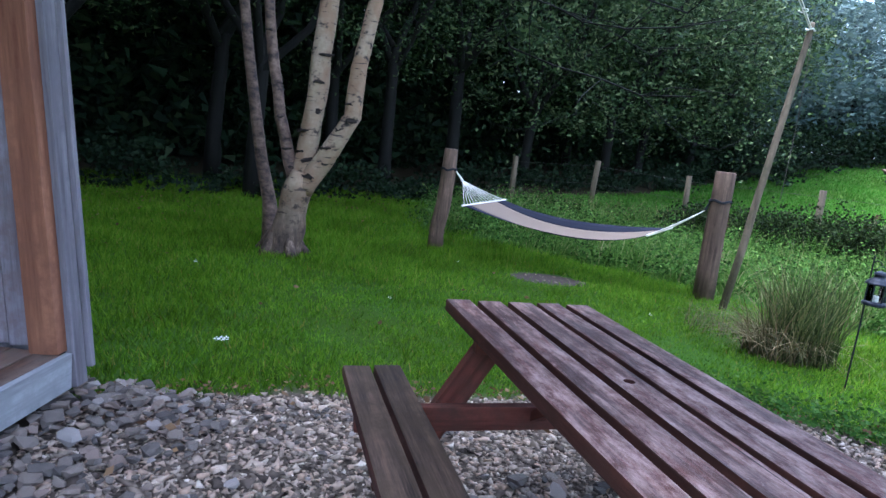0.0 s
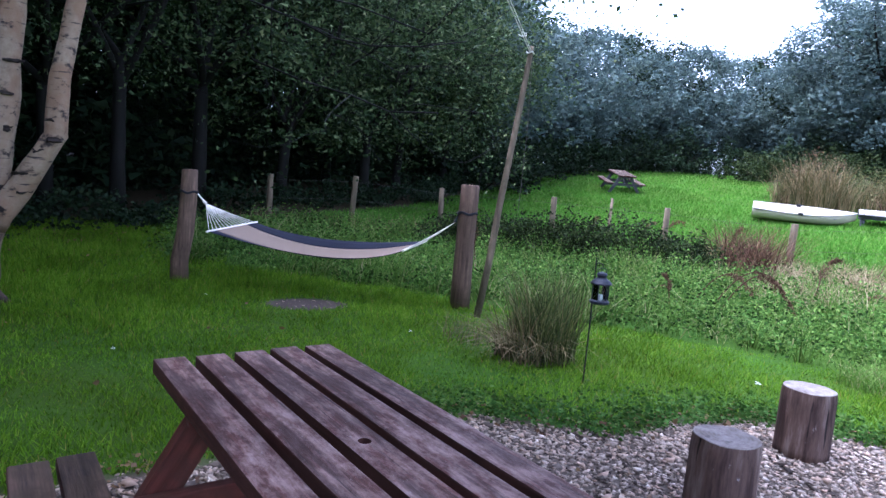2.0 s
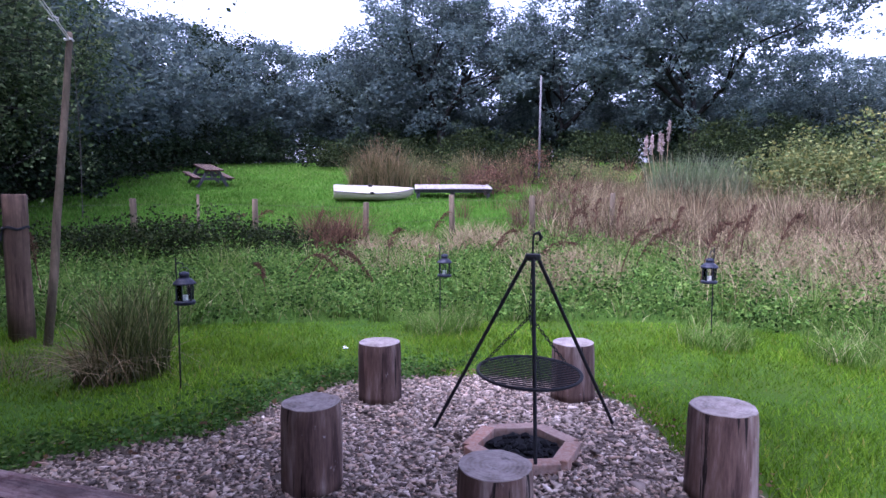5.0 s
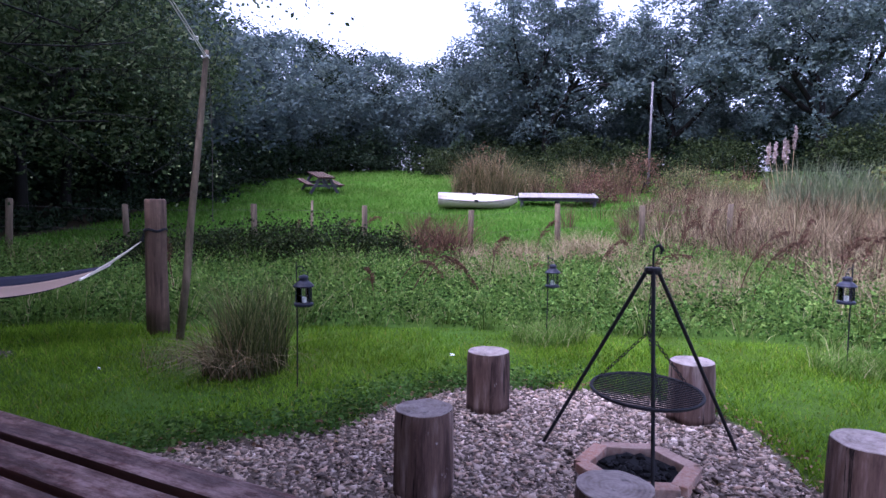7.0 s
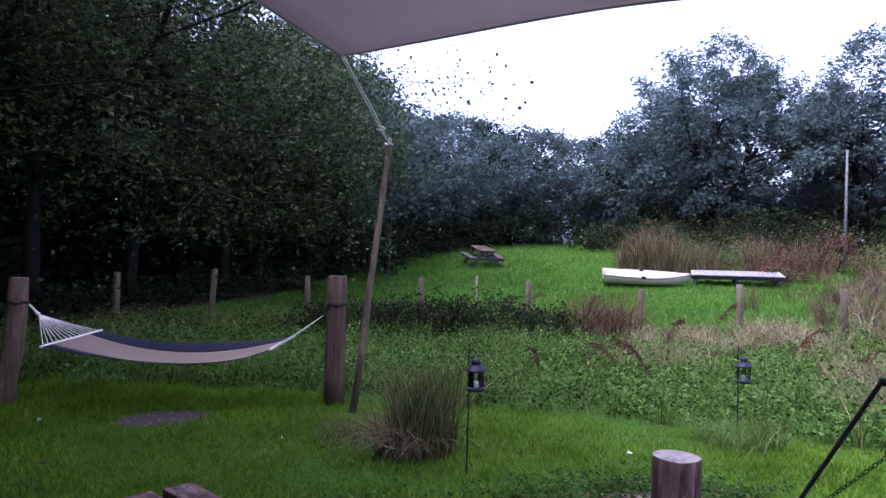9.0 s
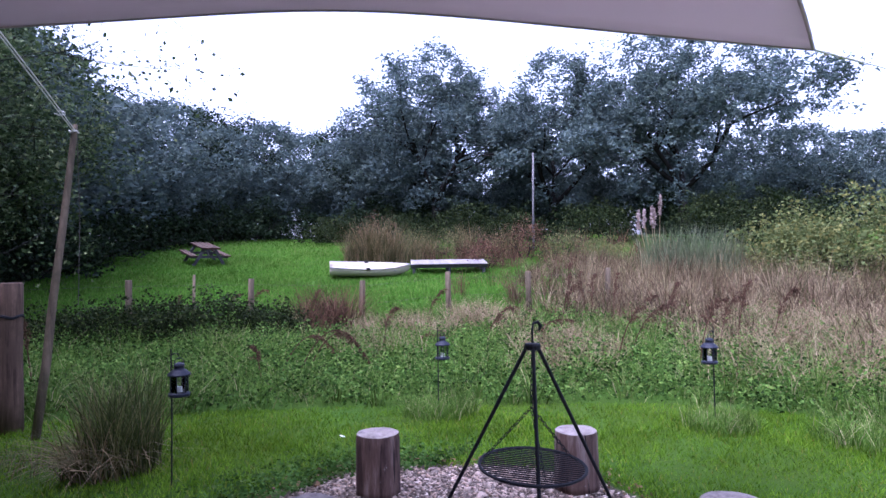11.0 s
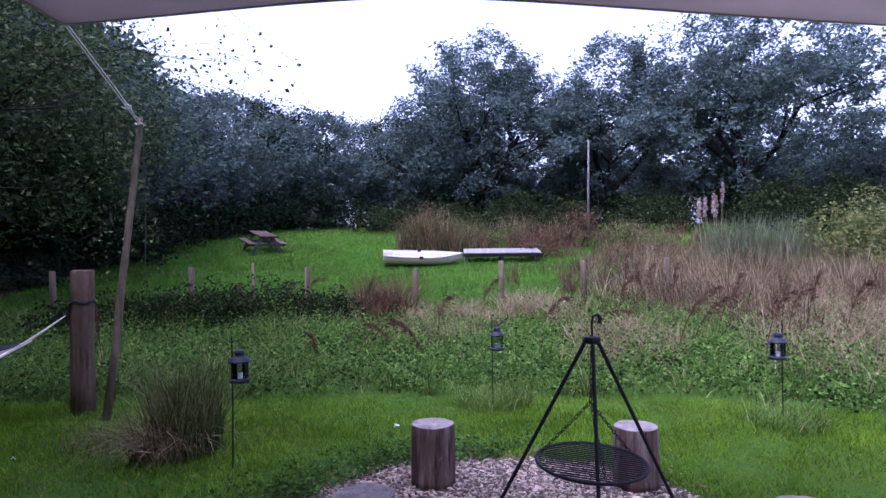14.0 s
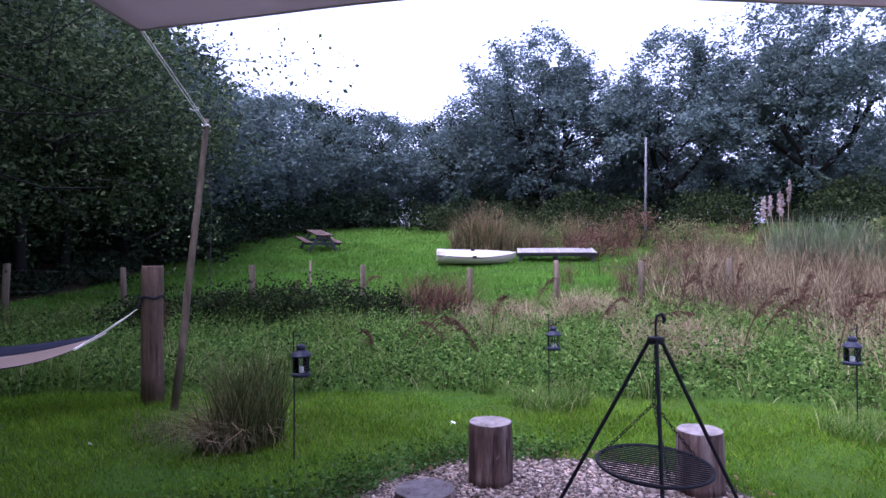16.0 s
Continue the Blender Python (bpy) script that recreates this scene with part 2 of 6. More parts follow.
def ground_look(nt):
    v = coords(nt)
    at = node(nt, "ShaderNodeAttribute", attribute_name="zone")
    sep = node(nt, "ShaderNodeSeparateColor", {0: at.outputs["Color"]})
    fine, big = grain(nt, v, 22.0, 8, 0.7), grain(nt, v, 0.7, 5)
    grassy = mix(nt, fine, (0.022, 0.05, 0.004), (0.062, 0.125, 0.007))
    grassy = mix(nt, ramp(nt, big, [(0.4, (0, 0, 0)), (0.7, (1, 1, 1))]), grassy, (0.035, 0.10, 0.009))
    soil = mix(nt, fine, (0.012, 0.010, 0.007), (0.06, 0.045, 0.03))
    grit = mix(nt, grain(nt, v, 45.0, 8, 0.8), (0.028, 0.021, 0.016), (0.17, 0.135, 0.11))
    litter = mix(nt, grain(nt, v, 9.0, 8, 0.7), (0.010, 0.009, 0.006), (0.045, 0.035, 0.018))
    c = mix(nt, sep.outputs[1], grassy, litter)
    edge = node(nt, "ShaderNodeMath", {0: sep.outputs[0], 1: fine}, operation="ADD")
    edge = ramp(nt, node(nt, "ShaderNodeMath", {0: edge.outputs[0], 1: 0.5}, operation="MULTIPLY").outputs[0], [(0.38, (0, 0, 0)), (0.62, (1, 1, 1))])
    c = mix(nt, edge, mix(nt, 0.25, c, soil), grit)
    worn = node(nt, "ShaderNodeMath", {0: sep.outputs[2], 1: fine}, operation="MULTIPLY").outputs[0]
    c = mix(nt, ramp(nt, worn, [(0.22, (0, 0, 0)), (0.36, (1, 1, 1))]), c, mix(nt, grain(nt, v, 30.0, 8, 0.8), (0.018, 0.014, 0.011), (0.11, 0.085, 0.072)))
    return principled(nt, c, 0.95, normal=bumped(nt, fine, 0.6, 0.02), **{"Specular IOR Level": 0.03})


M_GROUND = material("ground_cover", ground_look)


def birch_look(nt):
    """Pale peeling bark with thin black dashes across, larger dark blotches, and rough dark bark at the foot."""
    v = coords(nt)
    z = node(nt, "ShaderNodeSeparateXYZ", {0: v}).outputs[2]
    band = grain(nt, coords(nt, (5.0, 5.0, 34.0)), 1.0, 6, 0.6)
    blot = grain(nt, coords(nt, (6.0, 6.0, 9.0)), 1.0, 8, 0.7)
    c = mix(nt, grain(nt, v, 24.0, 6), (0.175, 0.122, 0.073), (0.39, 0.30, 0.205))
    c = mix(nt, ramp(nt, grain(nt, v, 3.2, 5), [(0.42, (0, 0, 0)), (0.58, (1, 1, 1))]), c, (0.23, 0.145, 0.085))
    c = mix(nt, ramp(nt, band, [(0.60, (0, 0, 0)), (0.66, (1, 1, 1))]), c, (0.05, 0.036, 0.03))
    c = mix(nt, ramp(nt, blot, [(0.55, (0, 0, 0)), (0.63, (1, 1, 1))]), c, (0.035, 0.026, 0.022))
    low = node(nt, "ShaderNodeMapRange", {"Value": z, "From Min": 0.85, "From Max": 0.15}).outputs[0]
    rough_bark = ramp(nt, grain(nt, coords(nt, (16, 16, 5)), 1.0, 8, 0.75), [(0.40, (0.025, 0.017, 0.012)), (0.56, (0.085, 0.056, 0.038)), (0.76, (0.30, 0.225, 0.16))])
    c = mix(nt, low, c, rough_bark)
    return principled(nt, c, 0.75, normal=bumped(nt, blot, 0.7, 0.02), **{"Specular IOR Level": 0.2})


M_BIRCH = material("birch_bark", birch_look)


def brown_birch_look(nt):
    band = grain(nt, coords(nt, (8.0, 8.0, 13.0)), 1.0, 8, 0.7)
    c = ramp(nt, band, [(0.38, (0.016, 0.009, 0.006)), (0.48, (0.075, 0.042, 0.026)), (0.7, (0.20, 0.13, 0.088))])
    return principled(nt, c, 0.75, normal=bumped(nt, band, 0.6, 0.02))


M_BIRCHDARK = material("brown_birch_bark", brown_birch_look)
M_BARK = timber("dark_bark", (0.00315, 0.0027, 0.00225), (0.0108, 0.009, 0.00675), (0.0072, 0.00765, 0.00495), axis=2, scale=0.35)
M_SCAR = plain("black_bark_scar", (0.03, 0.022, 0.018), 0.9, vary=0.4)

M_LEAF = leafy("wood_edge_leaves", [(0.0, (0.014, 0.026, 0.010)), (0.5, (0.040, 0.068, 0.025)), (0.85, (0.105, 0.148, 0.058)), (1.0, (0.19, 0.215, 0.10))], 0.25, 0.6, 1.1, 0.08)
# Distance haze is put into these leaves as a blue-grey tint.
M_FARHAZE = leafy("far_hazed_leaves", [(0.0, (0.0483, 0.0736, 0.07316)), (0.6, (0.0874, 0.1242, 0.118)), (1.0, (0.1437, 0.184, 0.1534))], 0.35, 0.6, 0.4, 0.12)
# Foliage darkened to carry the wood's shade in its colour.
M_SHADELEAF = leafy("shade_dark_leaves", [(0.0, (0.008, 0.016, 0.008)), (0.7, (0.018, 0.034, 0.014)), (1.0, (0.035, 0.05, 0.02))], 0.08, 0.6, None, 0.08)
M_LAWN = leafy("lawn_blades", [(0.0, (0.05346, 0.11, 0.0054)), (0.5, (0.1215, 0.24, 0.0108)), (0.95, (0.2041, 0.33, 0.0198)), (1.0, (0.311, 0.25, 0.0756))], 0.38, 0.8, 0.9, 0.03)
M_FIELD = leafy("meadow_blades", [(0.0, (0.046, 0.126, 0.0108)), (0.7, (0.0828, 0.2025, 0.0198)), (1.0, (0.1472, 0.234, 0.0405))], 0.4, 0.8, 0.25, 0.04)
M_ROUGH = leafy("rough_grass_blades", [(0.0, (0.0484, 0.09405, 0.012)), (0.5, (0.1065, 0.203, 0.026)), (0.85, (0.1839, 0.2673, 0.06)), (1.0, (0.4453, 0.3762, 0.22))], 0.36, 0.7, 1.3, 0.08)
M_HERB = leafy("nettle_and_ivy_leaves", [(0.0, (0.014, 0.028, 0.007)), (0.3, (0.052, 0.112, 0.02)), (0.75, (0.13, 0.235, 0.046)), (1.0, (0.205, 0.30, 0.065))], 0.34, 0.65, 1.1, 0.04)
M_CLOVER = leafy("ground_ivy_leaves", [(0.0, (0.035, 0.085, 0.014)), (0.7, (0.07, 0.15, 0.028)), (1.0, (0.13, 0.19, 0.05))], 0.3, 0.7, 2.0, 0.05)
M_BRAMBLE = leafy("bramble_leaves", [(0.0, (0.008, 0.0135, 0.0048)), (0.7, (0.024, 0.0375, 0.0112)), (1.0, (0.06, 0.075, 0.024))], 0.15, 0.6, 2.0, 0.05)
M_STRAW = leafy("dry_grass", [(0.0, (0.1048, 0.07128, 0.03819)), (0.4, (0.2621, 0.1989, 0.1102)), (0.8, (0.4717, 0.3771, 0.2313)), (1.0, (0.1572, 0.174, 0.05875))], 0.35, 0.8, 0.5, 0.1)
M_DRY = leafy("dull_dry_grass", [(0.0, (0.033, 0.02046, 0.0116)), (0.4, (0.099, 0.06696, 0.03828)), (0.8, (0.2244, 0.1674, 0.1015)), (0.93, (0.0858, 0.093, 0.0348)), (1.0, (0.0858, 0.0992, 0.0348))], 0.3, 0.8, 0.8, 0.1)
M_RUSSET = leafy("russet_dead_stems", [(0.0, (0.03825, 0.01872, 0.0132)), (0.6, (0.1105, 0.0585, 0.0372)), (1.0, (0.221, 0.1326, 0.078))], 0.2, 0.8, 1.0, 0.1)
M_RUSH = leafy("rush_blades", [(0.0, (0.04, 0.0429, 0.014)), (0.4, (0.096, 0.0897, 0.0315)), (0.7, (0.176, 0.1287, 0.0595)), (1.0, (0.32, 0.234, 0.133))], 0.25, 0.6, 2.0, 0.15)
M_RUSHGREEN = leafy("green_rush_blades", [(0.0, (0.022, 0.032, 0.009)), (0.5, (0.075, 0.10, 0.026)), (0.8, (0.16, 0.175, 0.055)), (1.0, (0.30, 0.235, 0.12))], 0.25, 0.6, 2.0, 0.15)
M_PAMPAS = leafy("grey_green_reed_leaves", [(0.0, (0.0675, 0.09, 0.0455)), (0.6, (0.135, 0.1725, 0.091)), (1.0, (0.27, 0.27, 0.168))], 0.35, 0.7, 0.5, 0.1)
M_PLUME = leafy("pale_plumes", [(0.0, (0.26, 0.20, 0.18)), (1.0, (0.46, 0.37, 0.34))], 0.35, 0.8, 1.0, 0.1)
M_WILLOW = leafy("yellow_green_willow_leaves", [(0.0, (0.0682, 0.093, 0.027)), (0.6, (0.124, 0.155, 0.0495)), (1.0, (0.2232, 0.2046, 0.0585))], 0.35, 0.6, 0.6, 0.12)
M_DEADLEAF = leafy("fallen_leaves", [(0.0, (0.10, 0.05, 0.03)), (1.0, (0.30, 0.19, 0.10))], 0.1, 0.7, 2.0)


def sail_look(nt):
    g = grain(nt, coords(nt, (300, 300, 300)), 1.0, 2)
    c = mix(nt, g, (0.42, 0.37, 0.36), (0.50, 0.445, 0.43))
    a = principled(nt, c, 0.85)
    b = node(nt, "ShaderNodeBsdfTranslucent", {"Color": c}).outputs[0]
    return node(nt, "ShaderNodeMixShader", {0: 0.5, 1: a, 2: b}).outputs[0]


M_SAIL = material("taupe_sail_cloth", sail_look)


def glass_look(nt):
    a = node(nt, "ShaderNodeBsdfTransparent", {"Color": (0.93, 0.95, 0.95, 1)}).outputs[0]
    b = node(nt, "ShaderNodeBsdfGlossy", {"Roughness": 0.05}).outputs[0]
    f = node(nt, "ShaderNodeFresnel", {"IOR": 1.45}).outputs[0]
    return node(nt, "ShaderNodeMixShader", {0: f, 1: a, 2: b}).outputs[0]


M_GLASS = material("lantern_glass", glass_look)


# ---- building helpers ----
def link_mesh(name, mesh, mats, parent=None, label=""):
    for m in mats if isinstance(mats, (list, tuple)) else [mats]:
        mesh.materials.append(m)
    ob = new(name, mesh)
    if parent is not None:
        ob.parent = parent
    if label:
        ob["label"] = label
    return ob


def part(name, bm, mat, parent=None, label="", smooth=False):
    mesh = bpy.data.meshes.new(name)
    bmesh.ops.recalc_face_normals(bm, faces=bm.faces[:])
    if smooth:
        for f in bm.faces:
            f.smooth = True
    bm.to_mesh(mesh)
    bm.free()
    return link_mesh(name, mesh, mat, parent, label)


def raw(name, verts, faces, mat, parent=None, label=""):
    """A mesh from arrays: verts (n, 3), faces (m, k)."""
    mesh = bpy.data.meshes.new(name)
    k = faces.shape[1]
    mesh.vertices.add(len(verts))
    mesh.vertices.foreach_set("co", np.ascontiguousarray(verts, np.float32).ravel())
    mesh.loops.add(faces.size)
    mesh.loops.foreach_set("vertex_index", np.ascontiguousarray(faces, np.int32).ravel())
    mesh.polygons.add(len(faces))
    mesh.polygons.foreach_set("loop_start", np.arange(0, faces.size, k, dtype=np.int32))
    mesh.polygons.foreach_set("loop_total", np.full(len(faces), k, np.int32))
    mesh.update(calc_edges=True)
    ob = link_mesh(name, mesh, mat, parent, label)
    if parent is not None:
        ob["kind"] = "stuff"
    return ob


def thing(name, label, category, group="", kind="", m=None):
    ob = tagged(new(name), label, category, group, kind)
    ob.empty_display_size = 0.2
    if m is not None:
        ob.matrix_world = m
    return ob


def box(bm, size, m=None, bevel=0.004, jitter=0.0, cuts=0):
    """A bevelled box, centred, in bm."""
    start = len(bm.verts)
    r = bmesh.ops.create_cube(bm, size=1.0)
    vs = r["verts"]
    bmesh.ops.scale(bm, vec=size, verts=vs)
    if cuts:
        long = max(range(3), key=lambda i: size[i])
        es = [e for e in {e for v in vs for e in v.link_edges} if abs((e.verts[0].co - e.verts[1].co)[long]) > 1e-5]
        bmesh.ops.subdivide_edges(bm, edges=es, cuts=cuts, use_grid_fill=True)
    bm.verts.ensure_lookup_table()
    vs = bm.verts[start:]
    if bevel:
        es = [e for e in {e for v in vs for e in v.link_edges} if len(e.link_faces) == 2 and e.calc_face_angle(0) > 0.5]
        bmesh.ops.bevel(bm, geom=es, offset=bevel, segments=2, affect="EDGES", profile=0.6)
    bm.verts.ensure_lookup_table()
    vs = bm.verts[start:]
    if jitter:
        for v in vs:
            v.co += Vector(noise.noise_vector(v.co * 6 + Vector((start, 0, 3)))) * jitter
    if m is not None:
        bmesh.ops.transform(bm, matrix=m, verts=vs)
    return bm


def tube(bm, pts, radii, sides=8, caps=True, wob=0.0):
    """A tapered tube through points."""
    pts = [Vector(p) for p in pts]
    rings, up = [], Vector((0.31, 0.17, 0.93))
    for i, p in enumerate(pts):
        d = (pts[min(i + 1, len(pts) - 1)] - pts[max(i - 1, 0)]).normalized()
        a = a - d * a.dot(d) if i else d.cross(up if abs(d.dot(up)) < 0.95 else Vector((1, 0, 0)))
        a = a.normalized()
        b = d.cross(a)
        ring = []
        for k in range(sides):
            t = 2 * math.pi * k / sides
            r = radii[i] * (1 + (wob * noise.noise((p + a * math.cos(t) * 0.7 + b * math.sin(t) * 0.7) * 3.1) if wob else 0))
            ring.append(bm.verts.new(p + (a * math.cos(t) + b * math.sin(t)) * r))
        rings.append(ring)
    for r0, r1 in zip(rings, rings[1:]):
        for k in range(sides):
            bm.faces.new((r0[k], r0[(k + 1) % sides], r1[(k + 1) % sides], r1[k]))
    if caps:
        bm.faces.new(rings[0][::-1]), bm.faces.new(rings[-1])
    return bm


def lathe(bm, profile, sides=20, m=None, closed=False):
    """A turned shape: profile of (radius, z)."""
    rings = []
    for r, z in profile:
        rings.append([bm.verts.new((r * math.cos(2 * math.pi * k / sides), r * math.sin(2 * math.pi * k / sides), z)) for k in range(sides)])
    for r0, r1 in zip(rings, rings[1:]):
        for k in range(sides):
            bm.faces.new((r0[k], r0[(k + 1) % sides], r1[(k + 1) % sides], r1[k]))
    if closed:
        for k in range(sides):
            bm.faces.new((rings[-1][k], rings[-1][(k + 1) % sides], rings[0][(k + 1) % sides], rings[0][k]))
    else:
        bm.faces.new(rings[0][::-1]), bm.faces.new(rings[-1])
    if m is not None:
        bmesh.ops.transform(bm, matrix=m, verts=[v for r in rings for v in r])
    return bm


def smooth01(a, b, x):
    t = np.clip((x - a) / (b - a), 0, 1)
    return t * t * (3 - 2 * t)


def height(x, y):
    """The lie of the land: level by the hearth, a slow rise to the fence, then the sloping meadow."""
    x, y = np.asarray(x, float), np.asarray(y, float)
    d = np.hypot(x, y)
    h = np.interp(d, [0, 8.5, 11, 13.5, 18, 22, 27, 36, 60, 300], [0, 0, 0.10, 0.25, 0.66, 1.08, 1.68, 2.95, 3.5, 6.0])
    h = h + 0.035 * np.sin(x * 0.9 + 1.3) * np.sin(y * 0.8) * smooth01(5.5, 10, d)
    return h


def lies(x, y):
    return float(height(x, y))


def inside(poly, x, y):
    """Whether points lie inside a polygon."""
    hit = np.zeros(np.shape(x), bool)
    for (x0, y0), (x1, y1) in zip(poly, poly[1:] + poly[:1]):
        cross = ((y0 > y) != (y1 > y)) & (x < (x1 - x0) * (y - y0) / (y1 - y0 + 1e-12) + x0)
        hit ^= cross
    return hit


def away(poly, x, y):
    """The distance from points to a polygon's outline."""
    best = np.full(np.shape(x), 1e9)
    for (x0, y0), (x1, y1) in zip(poly, poly[1:] + poly[:1]):
        dx, dy = x1 - x0, y1 - y0
        t = np.clip(((x - x0) * dx + (y - y0) * dy) / (dx * dx + dy * dy + 1e-12), 0, 1)
        best = np.minimum(best, np.hypot(x - x0 - t * dx, y - y0 - t * dy))
    return best


GRAVEL = [(-1.72, 2.74), (-1.17, 2.93), (-0.86, 3.1), (-0.43, 3.17), (0.28, 3.33), (1.0, 3.62), (1.75, 3.82), (2.1, 3.62),
          (2.55, 3.38), (3.2, 3.5), (3.75, 3.42), (4.25, 3.05), (4.7, 2.3), (4.72, 1.75), (4.5, 1.3), (3.9, 0.84), (3.55, 0.25),
          (3.2, -0.6), (2.6, -2.6), (-1.6, -4.5), (-4.5, -4.5), (-4.5, 2.6)]
# The wood's left end is unseen, set close so its trees shade the lawn.
WOOD = [(-30, -14), (-8.5, -7), (-7.4, 0.5), (-6.4, 5.2), (-4.6, 8.9), (-1.2, 11.4), (2.2, 14.6), (5.6, 17.0), (9.4, 21), (14.8, 26), (20, 28.5), (26, 27)]
MOWN = [(-1.7, 2.7), (-9, 1.5), (-9, 6.5), (-4.6, 9.0), (-1.0, 9.3), (0.6, 9.0), (2.4, 8.0), (3.4, 6.75), (4.5, 5.8), (5.4, 4.8), (6.1, 3.87), (6.75, 2.9),
        (7.25, 1.9), (7.5, 0.6), (7.0, -1.5), (5, -5), (-1.7, -5)]
rng = np.random.default_rng(7)


def scatter(n, x0, x1, y0, y1):
    return rng.uniform(x0, x1, n), rng.uniform(y0, y1, n)


def wood_side(x, y):
    """How far into the wood a point lies (metres, negative outside)."""
    poly = WOOD + [(26, 70), (-60, 70), (-60, -14)]
    d = away(WOOD + WOOD[-2::-1], x, y)
    return np.where(inside(poly, x, y), d, -d)


def blades(name, x, y, z, tall, wide, lean, mat, parent=None, segs=1, label="", droop=0.6, out=None):
    """Grass blades from arrays: one tapering strip each, bent over to one side."""
    n = len(x)
    turn, face = rng.uniform(0, 2 * np.pi, n), rng.uniform(0, 2 * np.pi, n)
    if out is not None:
        turn = out + rng.normal(0, 0.5, n)
    tall = tall * rng.uniform(0.6, 1.25, n)
    lean = lean * rng.uniform(0.2, 1.3, n)
    wide = wide * rng.uniform(0.7, 1.3, n)
    base = np.stack([x, y, z - 0.01], 1)
    side = np.stack([np.cos(face), np.sin(face), 0 * face], 1)
    to = np.stack([np.cos(turn), np.sin(turn), 0 * turn], 1)
    rows = []
    for s in range(segs + 1):
        f = s / segs
        mid = base + to * (lean * tall * f ** 1.8)[:, None] + np.array([0, 0, 1.0]) * (tall * (f - droop * np.minimum(lean, 1.2) * 0.4 * f * f))[:, None]
        w = wide * (1 - f) ** 0.7
        if s < segs:
            rows += [mid - side * w[:, None] / 2, mid + side * w[:, None] / 2]
        else:
            rows.append(mid)
    k = len(rows)
    verts = np.stack(rows, 1).reshape(-1, 3)
    first = np.arange(n)[:, None] * k
    tris = []
    for s in range(segs - 1):
        a = 2 * s
        tris += [(a, a + 1, a + 3), (a, a + 3, a + 2)]
    tris.append((k - 3, k - 2, k - 1))
    faces = (first[:, :, None] + np.array(tris)[None]).reshape(-1, 3)
    return raw(name, verts, faces, mat, parent, label)


def tussocks(cx, cy, per, wide):
    """Points gathered in tufts: x, y, the way outward, the share of the radius and the tuft's number."""
    k = rng.integers(0, len(cx), len(cx) * per)
    a, f = rng.uniform(0, 2 * np.pi, len(k)), np.abs(rng.normal(0, 0.5, len(k)))
    w = np.broadcast_to(wide, cx.shape)[k]
    return cx[k] + w * f * np.cos(a), cy[k] + w * f * np.sin(a), a, f, k


def leaf_mesh(name, at, size, mat, parent=None, label="", flat=0.4, long=1.0, hang=0.0, simple=False):
    """Leaves at points: each a small folded lozenge of four triangles' worth of edge, turned at random."""
    n = len(at)
    size = size * rng.uniform(0.6, 1.35, n)
    d = rng.normal(size=(n, 3))
    d[:, 2] = d[:, 2] * (1 - flat) - hang
    d /= np.linalg.norm(d, axis=1)[:, None] + 1e-9
    q = rng.normal(size=(n, 3))
    q[:, 2] *= flat
    s = np.cross(d, q)
    s /= np.linalg.norm(s, axis=1)[:, None] + 1e-9
    up = np.cross(s, d)
    a = at - d * (size * long / 2)[:, None]
    b = at + s * (size * 0.34)[:, None] + up * (size * 0.1)[:, None]
    c = at + d * (size * long / 2)[:, None]
    e = at - s * (size * 0.34)[:, None] + up * (size * 0.1)[:, None]
    if simple:
        verts = np.stack([a + s * (size * 0.3)[:, None], a - s * (size * 0.3)[:, None], c], 1).reshape(-1, 3)
        return raw(name, verts, np.arange(3 * n).reshape(-1, 3), mat, parent, label)
    verts = np.stack([a, b, c, e], 1).reshape(-1, 3)
    i = np.arange(n)[:, None] * 4
    faces = np.concatenate([i + np.array([[0, 1, 2]]), i + np.array([[0, 2, 3]])], 1).reshape(-1, 3)
    return raw(name, verts, faces, mat, parent, label)


def clumps(n_clumps, per, spread, where):
    """Points in clusters round centres drawn by where(n)."""
    mid = where(n_clumps)
    r = spread * rng.uniform(0.5, 1.3, n_clumps)
    p = np.repeat(mid, per, 0) + rng.normal(size=(n_clumps * per, 3)) * np.repeat(r, per)[:, None] * np.array([1, 1, 0.7])
    return p


# ---- ground ----
def build_ground():
    r = np.concatenate([np.arange(0.0, 11, 0.11), 11 * np.geomspace(1.012, 300, 130)])
    seg = 240
    a = np.arange(seg) * 2 * np.pi / seg
    x, y = (r[1:, None] * np.cos(a)).ravel(), (r[1:, None] * np.sin(a)).ravel()
    x, y = np.r_[0, x], np.r_[0, y]
    d = away(GRAVEL, x, y)
    g = np.where(inside(GRAVEL, x, y), smooth01(-0.05, 0.1, d), 0.0)
    z = height(x, y) - 0.02 * g
    bare = np.exp(-(((x - 1.13) / 0.52) ** 2 + ((y - 7.02) / 0.36) ** 2) ** 2)
    verts = np.stack([x, y, z], 1)
    mesh = bpy.data.meshes.new("ground")
    faces = [(0, 1 + k, 1 + (k + 1) % seg) for k in range(seg)]
    i = 1 + np.arange((len(r) - 2) * seg).reshape(-1, seg)
    j = np.roll(i, -1, 1)
    faces += np.stack([i, i + seg, j + seg, j], -1).reshape(-1, 4).tolist()
    mesh.from_pydata(verts.tolist(), [], faces)
    col = mesh.color_attributes.new("zone", "FLOAT_COLOR", "POINT")
    w = smooth01(-1.5, 1.0, wood_side(x, y))
    data = np.stack([g, w, bare, 1 + 0 * w], 1).astype(np.float32)
    col.data.foreach_set("color", data.ravel())
    for p in mesh.polygons:
        p.use_smooth = True
    ob = link_mesh("ground", mesh, M_GROUND)
    tagged(ob, "grassy ground rising from a gravel patch to a sloping meadow", "ground", kind="structure")


build_ground()


